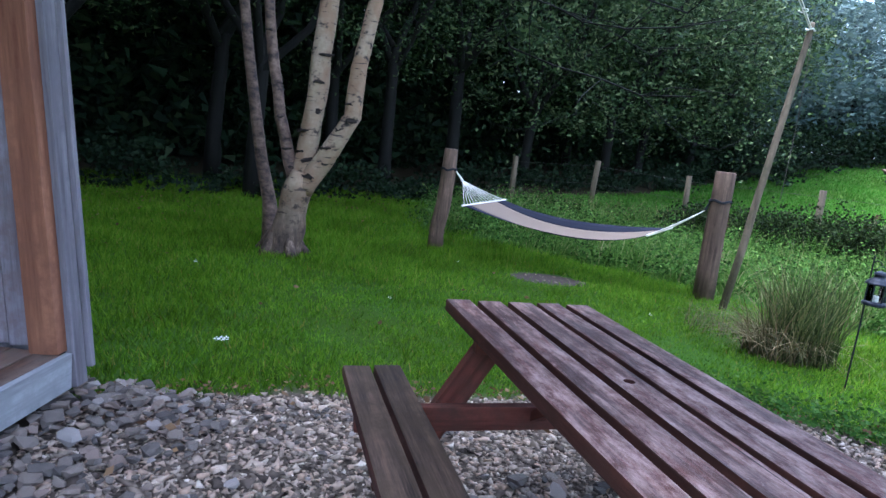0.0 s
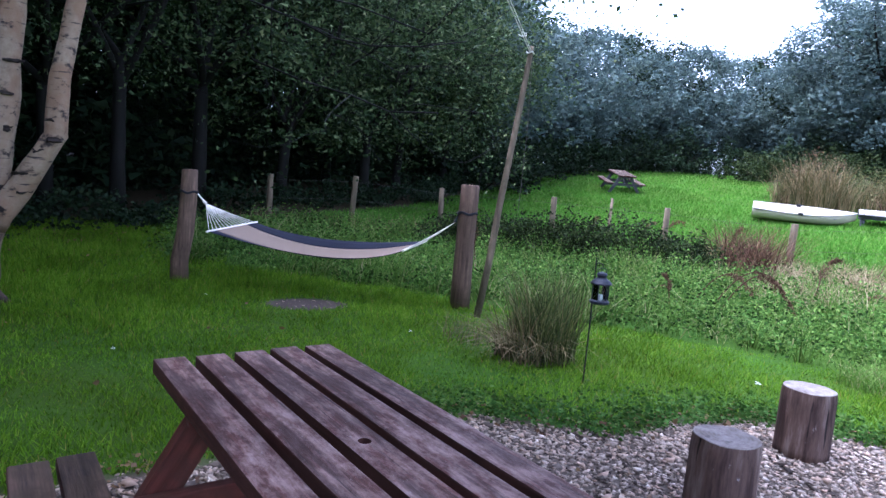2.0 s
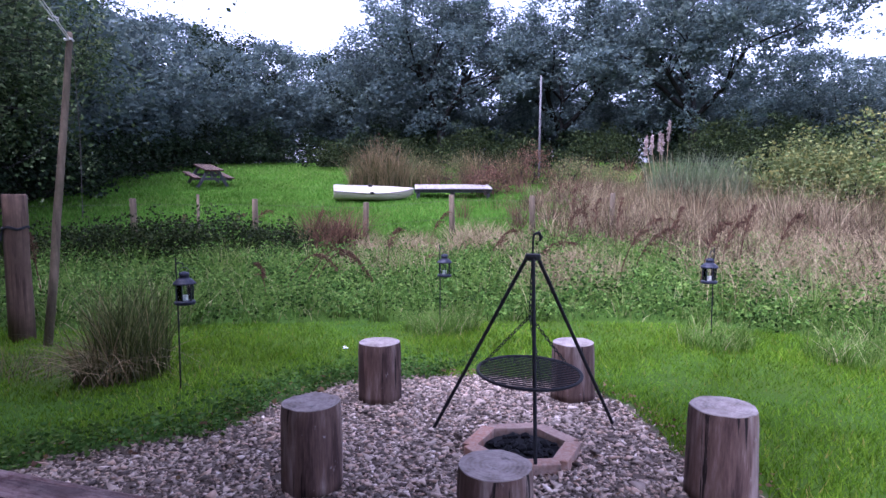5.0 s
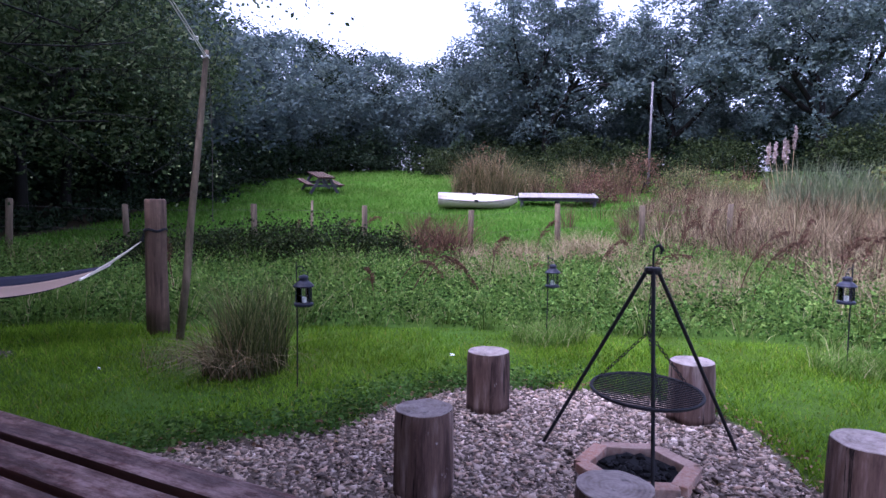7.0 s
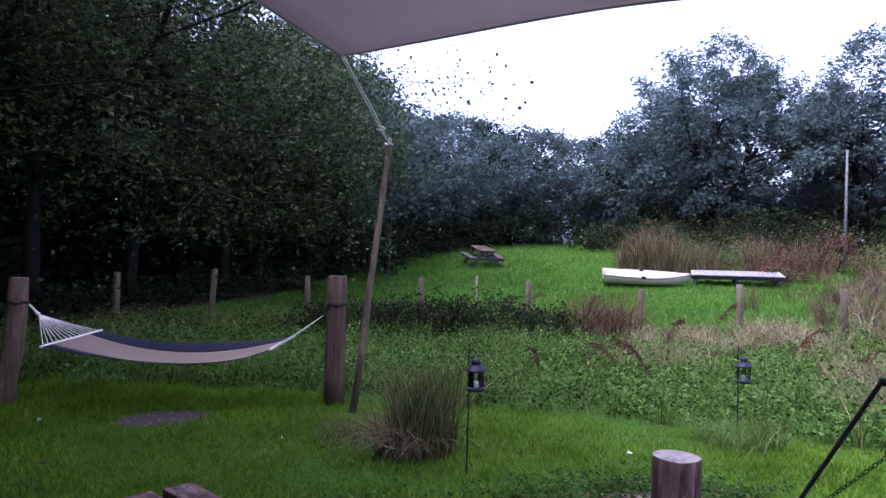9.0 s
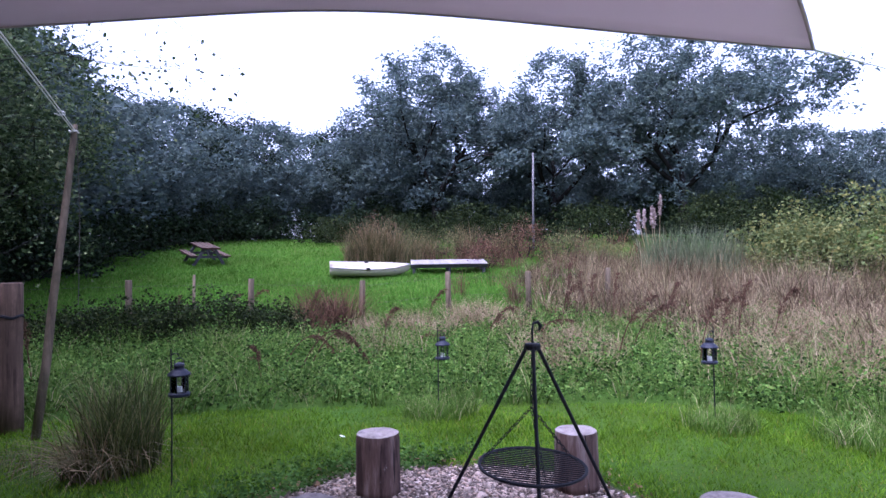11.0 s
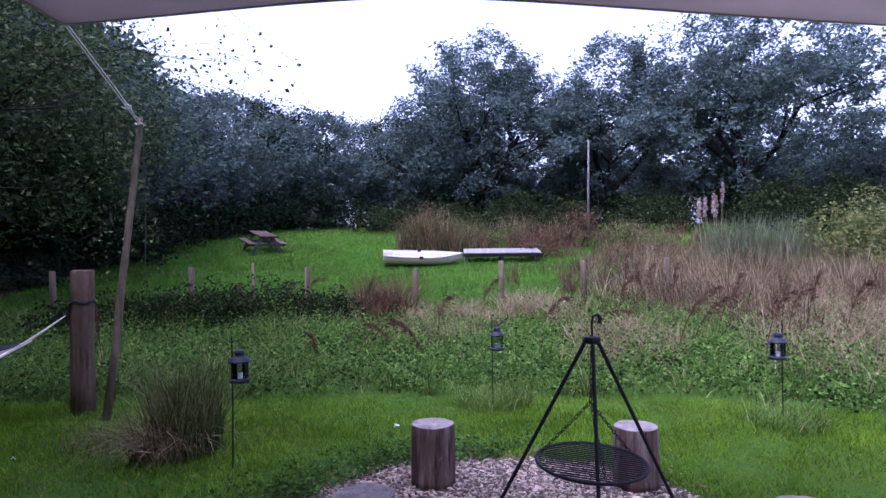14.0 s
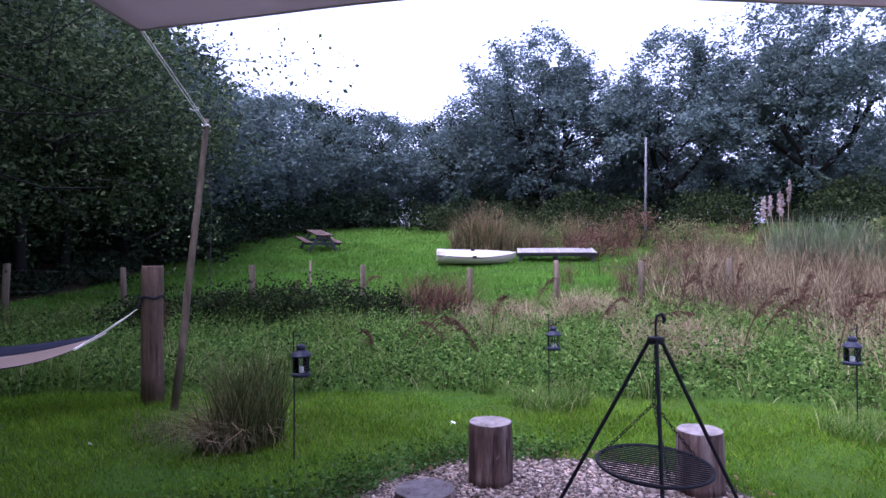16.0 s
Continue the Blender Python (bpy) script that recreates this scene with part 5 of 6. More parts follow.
def is_lawn(x, y):
    g = inside(GRAVEL, x, y)
    bare = (((x - 1.13) / 0.5) ** 2 + ((y - 7.02) / 0.34) ** 2) < rng.uniform(0.55, 1.15, len(x))
    return inside(MOWN, x, y) & ~(g & (away(GRAVEL, x, y) > 0.16 * rng.random(len(x)) * (0.4 + 0.6 * np.sin(x * 9) * np.sin(y * 7 + x * 3)))) & (wood_side(x, y) < 0.5) & ~bare & ~((x < -1.72) & (y < 2.66))


x, y = zone_points(650000, -9, 7.6, -2.0, 9.4, is_lawn)
d = np.hypot(x, y)
k = rng.random(len(x)) < np.clip(1.15 - d / 16, 0.35, 1)
x, y = x[k], y[k]
tuft = np.sin(x * 5.3 + 1.7 * np.sin(y * 2.9)) * np.sin(y * 4.7 + 1.9 * np.sin(x * 2.3))
tall = 0.062 + 0.018 * tuft + 0.03 * smooth01(-0.5, -3, x) + 0.05 * smooth01(5.5, 8.5, y) + 0.02 * np.sin(x * 2.1) * np.sin(y * 1.7)
stuff(blades("lawn_grass", x, y, height(x, y), tall, 0.010, 0.8, M_LAWN), "short bright green lawn grass", "grass")

x, y = zone_points(60000, -2, 5, 2.6, 5, lambda x, y: (away(GRAVEL, x, y) < np.abs(rng.normal(0, 0.26, len(x)))) & (x > 1.3) & ~(inside(GRAVEL, x, y) & (away(GRAVEL, x, y) > 0.2)) & (y > 2.8))
stuff(leaf_mesh("ground_ivy", np.stack([x, y, height(x, y) + rng.uniform(0.005, 0.06, len(x))], 1), 0.034, M_CLOVER, flat=0.85), "low creeping ground ivy at the gravel's edge", "ground cover")


def is_rough(x, y):
    d = np.hypot(x, y)
    return ~inside(MOWN, x, y) & (d < 13.6) & (wood_side(x, y) < 0.3) & (x > -0.5) & (y > -3)


x, y = zone_points(250000, -0.5, 14, -3, 14, is_rough)
mx, my = zone_points(2700, -0.5, 14, -3, 14, is_rough)
mr = rng.uniform(0.14, 0.46, len(mx))
k = rng.integers(0, len(mx), len(x))
k = k[:int(len(k) * 0.8)]
a, f = rng.uniform(0, 2 * np.pi, len(k)), np.sqrt(rng.random(len(k)))
hx, hy = mx[k] + mr[k] * f * np.cos(a), my[k] + mr[k] * f * np.sin(a)
hgt = np.sqrt(1 - f * f * 0.96) * mr[k] * rng.uniform(0.45, 1.4, len(k))
x, y = np.r_[hx, x[:len(x) // 4]], np.r_[hy, y[:len(y) // 4]]
hgt = np.r_[hgt, rng.uniform(0.02, 0.18, len(x) - len(hgt))]
stuff(leaf_mesh("wild_herbs", np.stack([x, y, height(x, y) + hgt], 1), 0.041, M_HERB, flat=0.5, long=1.25), "rough green nettles and herbs below the fence", "wild plants")
x, y = zone_points(40000, -0.5, 14, -3, 14, is_rough)
cx, cy = zone_points(1500, -0.5, 14, -3, 14, is_rough)
tx, ty, out, f, k = tussocks(cx, cy, 56, rng.uniform(0.10, 0.26, len(cx)))
high = rng.uniform(0.2, 0.52, len(cx)) * (1 + 0.35 * np.sin(cx * 1.6) * np.sin(cy * 1.3))
stuff(blades("rough_grass", tx, ty, height(tx, ty), high[k] * (1.1 - 0.35 * np.minimum(f, 1)), 0.014, 0.5 + 0.8 * f, M_ROUGH, segs=2, droop=0.8, out=out), "tufts of long rough green grass among herbs", "grass")
stuff(blades("rough_grass", x, y, height(x, y), 0.2, 0.010, 0.9, M_ROUGH, segs=2), "short rough grass among herbs", "grass")


x, y = zone_points(120000, -8, 1, 3, 12.5, lambda x, y: ~inside(MOWN, x, y) & (wood_side(x, y) < 2.5) & (x < 0.3) & (y > 6))
stuff(blades("shade_grass", x, y, height(x, y), 0.16, 0.010, 0.9, M_LAWN), "thin dim grass under the trees", "grass")
x, y = zone_points(1800, -8, 1, 4, 12.5, lambda x, y: (wood_side(x, y) < 2.5) & (wood_side(x, y) > -rng.exponential(1.2, len(x))))
stuff(leaf_mesh("fallen_leaves", np.stack([x, y, height(x, y) + rng.uniform(0.02, 0.08, len(x))], 1), 0.045, M_DEADLEAF, flat=0.9), "brown fallen leaves under the trees", "leaves")


def is_field(x, y):
    d, az = np.hypot(x, y), np.degrees(np.arctan2(x, y))
    return (d > 13.2) & (d < 40) & (wood_side(x, y) < 0.5) & (az < 70) & (az > -3) & ~((az > 66) & (d < 18))


x, y = zone_points(330000, 0, 36, 6, 30, is_field)
k = rng.random(len(x)) < np.clip(1.5 - np.hypot(x, y) / 30, 0.35, 1)
x, y = x[k], y[k]
stuff(blades("meadow_grass", x, y, height(x, y), 0.13, 0.028, 0.7, M_FIELD), "bright green meadow grass on the slope", "grass")
x, y = zone_points(15000, -2, 14, 6, 16, lambda x, y: (np.abs(np.hypot(x, y) - 13.4) < 0.9) & (wood_side(x, y) < 0.5))
stuff(blades("fence_line_grass", x, y, height(x, y), 0.45, 0.012, 0.7, M_RUSH, segs=2), "long uncut grass along the fence line", "grass")


def is_dry(x, y):
    d, az = np.hypot(x, y), np.degrees(np.arctan2(x, y))
    edge = 12.4 - 0.10 * np.clip(az - 64, 0, 40) + 0.7 * np.sin(az * 0.7) + rng.exponential(0.8, len(x))
    return (d > edge) & (d < 24) & (az > 62 + np.abs(rng.normal(0, 5, len(x)))) & (az < 112)


cx, cy = zone_points(1500, 6, 24, -8, 10, is_dry)
x, y, out, f, k = tussocks(cx, cy, 46, rng.uniform(0.15, 0.5, len(cx)))
high = rng.uniform(0.4, 1.1, len(cx)) * (1 + 0.3 * np.sin(cx * 1.3 + 0.5) * np.sin(cy * 1.1))
stuff(blades("dry_grass", x, y, height(x, y), high[k], 0.016, 0.55 + 0.9 * f, M_DRY, segs=3, out=out, droop=1.2), "tall tufts of dull brown dry grass", "dry grass")
cx, cy = zone_points(420, 6, 24, -8, 10, is_dry)
x, y, out, f, k = tussocks(cx, cy, 40, 0.35)
stuff(blades("bleached_grass", x, y, height(x, y), rng.uniform(0.5, 1.1, len(cx))[k], 0.014, 0.7 + 0.9 * f, M_STRAW, segs=3, out=out, droop=1.3), "bleached straw tufts among darker dry grass", "dry grass")
cx, cy = zone_points(330, 6, 24, -8, 12, lambda x, y: is_dry(x, y) | ((np.hypot(x, y) > 13.6) & (np.hypot(x, y) < 20) & (np.degrees(np.arctan2(x, y)) > 57)))
x, y, out, f, k = tussocks(cx, cy, 34, rng.uniform(0.2, 0.7, len(cx)))
stuff(blades("dead_stems", x, y, height(x, y), rng.uniform(0.5, 1.45, len(cx))[k] * (0.5 + 0.5 * rng.random(len(x))), 0.011, 0.2 + 0.9 * f, M_RUSSET, segs=3, out=out, droop=1.1), "dark russet dead weed stems among dry grass", "dead plants")
x, y = zone_points(26000, 6, 14.5, -4, 11, lambda x, y: (np.hypot(x, y) > 8.5) & (np.hypot(x, y) < 14.2) & (np.degrees(np.arctan2(x, y)) > 44) & (np.sin(x * 1.7) + np.sin(y * 1.9 + 1) > 0.95))
stuff(blades("bleached_grass", x, y, height(x, y), 0.5, 0.012, 1.0, M_STRAW, segs=3), "bleached fallen grass tufts in the rough", "dry grass")
x, y = zone_points(30000, 6, 14, -6, 6, lambda x, y: (np.hypot(x, y) > 8.2 + rng.exponential(1.0, len(x))) & (np.hypot(x, y) < 14) & (np.degrees(np.arctan2(x, y)) > 76 + rng.exponential(4, len(x))))
stuff(blades("bleached_grass", x, y, height(x, y), 0.7, 0.012, 1.1, M_STRAW, segs=3), "pale bleached grass leaning over at the lawn's edge", "dry grass")


cx, cy = zone_points(170, 12, 21, 0, 9, lambda x, y: (np.hypot(x, y) > 14.5) & (np.hypot(x, y) < 19) & (np.degrees(np.arctan2(x, y)) > 67) & (np.degrees(np.arctan2(x, y)) < 92))
x, y, out, f, k = tussocks(cx, cy, 60, rng.uniform(0.2, 0.55, len(cx)))
stuff(blades("plume_grass", x, y, height(x, y), rng.uniform(0.9, 1.55, len(cx))[k] * (0.6 + 0.4 * rng.random(len(x))), 0.013, 0.25 + 0.6 * f, M_STRAW, segs=4, out=out, droop=1.4), "tall pale feathery dry grass before the pampas", "dry grass")


def is_reedy(x, y):
    d, az = np.hypot(x, y), np.degrees(np.arctan2(x, y))
    return (az > 47.5) & (az < 76) & (d > 25.5 - 0.1 * (az - 47)) & (d < 31)


cx, cy = zone_points(230, 12, 34, 4, 24, is_reedy)
az = np.degrees(np.arctan2(cx, cy))
x, y, out, f, k = tussocks(cx, cy, 46, rng.uniform(0.25, 0.7, len(cx)))
high = rng.uniform(0.5, 1.0, len(cx)) + 0.75 * np.exp(-((az - 50.5) / 2.2) ** 2) + 0.3 * np.sin(az * 1.3)
stuff(blades("reeds", x, y, height(x, y), np.maximum(0.35, high * 0.8)[k] * (0.45 + 0.6 * rng.random(len(x))), 0.02, 0.3 + 0.9 * f, M_RUSH, segs=3, out=out, droop=1.0), "tufts of brownish green reeds beyond the jetty", "reeds")
cx, cy = zone_points(260, 12, 34, 4, 24, is_reedy)
x, y, out, f, k = tussocks(cx, cy, 40, rng.uniform(0.2, 0.7, len(cx)))
stuff(blades("russet_reeds", x, y, height(x, y), rng.uniform(0.4, 1.5, len(cx))[k] * (0.45 + 0.6 * rng.random(len(x))), 0.02, 0.3 + 0.8 * f, M_RUSSET, segs=3, out=out, droop=1.0), "rust-brown dead reeds by the jetty", "reeds")


def clump(name, label, x, y, n, spread, tall, wide, lean, mat, segs=4, category="plant", squash=1.0, droop=0.6):
    r = spread * np.sqrt(rng.random(n))
    a = rng.uniform(0, 2 * np.pi, n)
    t = thing(name, label, category)
    t.location = (x, y, lies(x, y))
    blades("tuft", r * np.cos(a), r * np.sin(a) * squash, 0 * r, tall, wide, lean, mat, t, segs, droop=droop)
    return t


t = clump("rush_clump", "large clump of green rushes with straw-coloured fallen blades", 2.90, 4.86, 620, 0.27, 0.80, 0.010, 0.48, M_RUSHGREEN, droop=0.5)
a = rng.uniform(0, 2 * np.pi, 460)
fr = 0.3 * np.sqrt(rng.random(460))
blades("fallen_tuft", fr * np.cos(a) - 0.12, fr * np.sin(a) + 0.05, 0 * a, 0.66, 0.011, 1.25, M_RUSH, t, 4, "straw-coloured fallen blades", droop=1.5, out=3.3 + rng.normal(0, 1.1, len(a)))
t = clump("rush_clump", "small tangled clump of brown grass by the pole", 2.45, 5.5, 90, 0.25, 0.30, 0.006, 1.3, M_RUSH)
clump("grass_tuft", "green grass tuft round a lantern stake", 5.70, 3.80, 700, 0.40, 0.26, 0.008, 1.1, M_ROUGH, 3)
clump("grass_tuft", "green grass tuft round a lantern stake", 6.58, 1.22, 620, 0.34, 0.25, 0.008, 1.0, M_ROUGH, 3)
clump("grass_tuft", "coarse green grass tuft on the lawn's edge", 6.75, 0.1, 650, 0.42, 0.27, 0.008, 1.0, M_ROUGH, 3)
for (az, d, h) in ((74.2, 20.0, 2.5), (76.2, 19.7, 2.6), (78.0, 19.5, 2.6), (79.6, 19.6, 2.4)):
    x, y = 0.25 + d * math.sin(radians(az)), d * math.cos(radians(az))
    t = clump("pampas_grass", "grey-green pampas clump with pale plumes", x, y, 300, 0.5, h * 0.66, 0.024, 0.4, M_PAMPAS, 4, droop=0.9)
    for k in range(5 if az < 75 else 0):
        bm = bmesh.new()
        o = -0.55 + 0.17 * k + random.uniform(-0.07, 0.07)
        ox, oy = o * math.cos(radians(az)), -o * math.sin(radians(az))
        part("stalk", tube(bm, [(ox * 0.3, oy * 0.3, 0), (ox, oy, h * 0.8)], [0.012, 0.008], 5), M_STRAW, t)
        n = 110
        top = h * random.uniform(0.62, 0.82)
        f = rng.random(n)
        p = np.stack([ox + 0.1 * f + rng.normal(0, 0.028, n) * np.sin(0.3 + 2.8 * f), oy + rng.normal(0, 0.028, n) * np.sin(0.3 + 2.8 * f), top + f * 0.6], 1)
        leaf_mesh("plume", p, 0.06, M_PLUME, t, "pale feathery plume", long=1.8, hang=0.3)


for (az, d, h) in ((47.6, 26.2, 1.5), (48.8, 26.0, 2.1), (50.0, 25.6, 1.9), (51.3, 25.6, 1.6), (53.5, 27, 1.3), (57.5, 28, 1.5), (61.0, 27, 1.4)):
    clump("reed_tuft", "spiky tuft of grey-green and brown reeds behind the dinghy", 0.25 + d * math.sin(radians(az)), d * math.cos(radians(az)), 300, 0.6, h, 0.022, 0.6, M_RUSH, 3, droop=0.9)


def bush(name, label, x, y, wide, deep_, high, n, leaf, mat, seed, category="bush", turn=0.0):
    t = thing(name, label, category)
    t.matrix_world = pose(x, y, lies(x, y), 0, 0, turn)
    random.seed(seed)
    bm, tips = bmesh.new(), []
    for k in range(5):
        a = 2 * math.pi * k / 5
        grow(bm, (0.1 * math.cos(a), 0.1 * math.sin(a), -0.05), (math.cos(a) * wide / high, math.sin(a) * deep_ / high, 1.0), high * 0.5, 0.025 * high / 2 + 0.008, 1, tips, up=0.1, sides=5)
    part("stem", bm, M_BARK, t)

    def where(m):
        d = rng.normal(size=(m, 3))
        d /= np.linalg.norm(d, axis=1)[:, None]
        lump = 1 + 0.25 * np.sin(d[:, 0] * 5 + seed) * np.sin(d[:, 1] * 6)
        q = d * (rng.uniform(0.35, 1, m) ** 0.5 * lump)[:, None]
        return np.stack([q[:, 0] * wide / 2, q[:, 1] * deep_ / 2, np.abs(q[:, 2]) * high * 0.92], 1)
    pts = clumps(n // 20, 20, 0.13 * high ** 0.5, where)
    pts = pts[pts[:, 2] > 0.01]
    leaf_mesh("leaves", pts, leaf, mat, t, flat=0.5, simple=leaf > 0.15)
    return t


for i, (az, d, w, h) in enumerate([(20.5, 12.6, 1.6, 0.6), (24, 12.5, 1.8, 0.75), (27.5, 12.3, 1.8, 0.8), (31, 12.2, 2.0, 0.9), (35.5, 12.0, 2.2, 0.95), (40.0, 12.0, 1.6, 0.75)]):
    x, y = d * math.sin(radians(az)) + 0.2, d * math.cos(radians(az))
    bush("bramble_bush", "low dark bramble thicket below the fence", x, y, w, 1.0, h, 4400, 0.055, M_BRAMBLE, 80 + i, turn=-az)
for i, (az, d, w, h, mat, tag) in enumerate([
        (49.2, 26.6, 2.6, 1.9, M_RUSSET, "russet dying shrub behind the dinghy"), (52.6, 27.5, 2.4, 1.4, M_RUSHGREEN, "olive green shrub beyond the jetty"),
        (56.2, 28.0, 2.4, 1.3, M_RUSHGREEN, "olive green shrub beyond the jetty"), (62.8, 27.0, 2.6, 1.7, M_RUSSET, "russet dying shrub by the tall pole"),
        (66.2, 26.5, 2.2, 1.3, M_RUSHGREEN, "olive green shrub among dead reeds"), (69.5, 25.5, 2.0, 1.1, M_WILLOW, "small yellowing shrub among dead reeds"),
        (59.3, 24.0, 1.6, 1.2, M_RUSSET, "russet dying shrub at the jetty's end")]):
    bush("shrub", tag, 0.25 + d * math.sin(radians(az)), d * math.cos(radians(az)), w, 1.8, h, 3200, 0.06, mat, 300 + i, turn=-az)
for i, (az, d, w, h) in enumerate([(85.0, 20, 3.6, 2.1), (90.5, 19, 4.5, 2.7), (97, 19, 4.5, 2.4), (104, 18, 5, 2.4)]):
    x, y = d * math.sin(radians(az)) + 0.2, d * math.cos(radians(az))
    bush("willow_bush", "spreading yellow-green willow bush behind dry grass", x, y, w, 3.0, h, 9000, 0.095, M_WILLOW, 90 + i, turn=-az)
for i, (az, d, w, h) in enumerate([(57, 33, 4.5, 2.2), (62, 33, 4, 2.0), (69, 32, 4.5, 2.2), (51, 33, 4, 1.8), (46, 34, 3.5, 1.4), (79, 31, 5, 2.6), (84, 30, 5, 2.4)]):
    x, y = d * math.sin(radians(az)) + 0.2, d * math.cos(radians(az))
    bush("hedge_bush", "rounded green bush at the foot of the oaks", x, y, w, 3.0, h, 5200, 0.11, M_BRAMBLE, 100 + i, turn=-az)
# Bushes in shade-darkened leaves, for the gloom below the crowns.
for i, (x, y) in enumerate(along(WOOD[8:] + [(30, 22)], 2.6, 0.6, 0.4)):
    bush("hedge_bush", "dark green bush at the foot of the far trees", x, y, 3.6, 2.4, random.uniform(1.6, 2.6), 2600, 0.14, M_SHADELEAF, 150 + i)
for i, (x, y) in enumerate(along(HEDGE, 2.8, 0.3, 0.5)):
    bush("hedge_bush", "dark green bush below the hedge trees", x, y, 3.8, 2.4, random.uniform(1.8, 2.8), 2400, 0.18, M_SHADELEAF, 170 + i)
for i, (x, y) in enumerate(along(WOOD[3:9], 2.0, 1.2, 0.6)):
    bush("hedge_bush", "dark undergrowth bush at the wood's edge", x, y, 2.2, 1.6, random.uniform(0.35, 0.8), 1500, 0.09, M_SHADELEAF, 120 + i)


# Backing thickets, shade in their colour, stop sky showing between trunks.
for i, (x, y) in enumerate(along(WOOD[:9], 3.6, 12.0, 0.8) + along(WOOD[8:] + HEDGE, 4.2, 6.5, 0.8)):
    bush("hedge_bush", "shade-dark thicket backing the trees", x, y, 5.6, 3.0, 5.0, 2600, 0.34, M_SHADELEAF, 220 + i)


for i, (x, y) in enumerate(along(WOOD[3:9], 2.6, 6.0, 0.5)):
    bush("hedge_bush", "shade-dark thicket inside the wood", x, y, 4.2, 2.2, 3.8, 3400, 0.2, M_SHADELEAF, 260 + i)


def dead_dock(x, y, tall, lean, turn, seed):
    """A dead weed: arching dark stem, its upper part a narrow plume of seed-laden side shoots."""
    random.seed(seed)
    t = thing("dead_weed", "arching dark brown dead weed with a drooping seed plume", "dead plant")
    t.matrix_world = pose(x, y, lies(x, y), 0, 0, turn)
    bm, spots = bmesh.new(), []
    n = 14
    bend = 0.16 + 0.22 * min(1.0, abs(lean) / max(0.3, tall))
    if abs(lean) > 1.2 * tall:
        pts = [Vector((lean * f, 0.04 * math.sin(f * 5 + seed), tall * math.sin(2.85 * f) ** 0.8)) for f in [k / n for k in range(n + 1)]]
    else:
        pts = [Vector((lean * f ** 1.9, 0.04 * math.sin(f * 5 + seed), tall * (f - bend * f ** 4))) for f in [k / n for k in range(n + 1)]]
    tube(bm, pts, [0.011 * (1 - 0.75 * k / n) for k in range(n + 1)], 5)
    for k in range(26):
        f = 0.45 + 0.55 * random.random()
        q = min(n - 1, int(f * n))
        p = pts[q].lerp(pts[q + 1], f * n - q)
        along_stem = (pts[q + 1] - pts[q]).normalized()
        out = Vector((random.gauss(0, 0.35), random.gauss(0, 0.35), random.gauss(-0.15, 0.3)))
        e = p + (along_stem + out).normalized() * (0.06 + 0.15 * (1.05 - f)) * tall ** 0.5 - Vector((0, 0, 0.03))
        tube(bm, [p, p.lerp(e, 0.5) + Vector((0, 0, 0.012)), e], [0.004, 0.003, 0.002], 4)
        spots += [p.lerp(e, u) for u in (0.25, 0.5, 0.75, 1.0)]
    part("stem", bm, M_RUSSET, t)
    a = np.repeat(np.array([tuple(p) for p in spots]), 5, 0) + rng.normal(size=(len(spots) * 5, 3)) * 0.010
    leaf_mesh("seed_plume", a, 0.017, M_RUSSET, t, "dark russet seeds", long=1.5, hang=0.5)


for i, (az, d, tall, lean, turn) in enumerate([
        (39.5, 8.8, 0.62, -0.10, -30), (42.6, 8.9, 0.66, 0.95, -45), (43.4, 9.1, 0.6, 0.85, -50), (41.2, 9.2, 0.55, 0.8, -40), (66.5, 13.6, 1.5, 0.12, -40), (68.0, 13.2, 1.35, -0.15, 10), (70.5, 13.0, 1.3, 0.1, -70), (75.0, 11.5, 1.3, 0.2, -30), (80.5, 11.0, 1.4, 0.15, -60), (32.5, 13.4, 0.9, 0.1, -30), (37.8, 13.3, 1.1, 0.5, -30), (50, 10.5, 1.0, 0.3, -20), (57, 10.5, 0.5, -0.6, -50), (59.5, 10.6, 1.0, 0.5, -40),
        (63, 10.0, 0.9, 0.7, -60), (71, 9.4, 1.4, 0.6, -60), (72, 9.6, 1.25, 0.65, -70), (77.5, 9.0, 1.3, 0.3, -75), (79, 10.5, 1.2, 0.3, -60), (36.5, 12.8, 1.0, 0.25, -30),
        (43.5, 12.6, 1.1, 0.2, -35), (54, 12.6, 1.1, 0.4, -35), (66, 12.0, 1.2, 0.3, -55), (68.5, 13.0, 1.3, 0.2, -20), (83, 11, 1.3, 0.3, -90), (22.5, 9.5, 1.1, -0.1, 0)]):
    dead_dock(0.2 + d * math.sin(radians(az)), d * math.cos(radians(az)), tall, lean, turn, 200 + i)
for (az, d, n, s, h) in ((45.3, 12.5, 900, 0.6, 1.0), (52.5, 12.4, 500, 0.4, 0.5), (58, 12.6, 500, 0.5, 0.7), (64, 10.3, 500, 0.45, 0.5),
                        (41, 12.3, 350, 0.4, 0.45), (48.5, 12.2, 450, 0.5, 0.5), (55.5, 11.8, 350, 0.45, 0.45), (61, 12.2, 450, 0.5, 0.55), (66.5, 11.0, 400, 0.45, 0.5), (70, 10.2, 350, 0.4, 0.45)):
    clump("dry_tuft", "heap of dry russet grass and bracken by the fence", 0.2 + d * math.sin(radians(az)), d * math.cos(radians(az)), n, s, h, 0.014, 0.8, M_RUSSET if n > 600 else M_STRAW, 3)


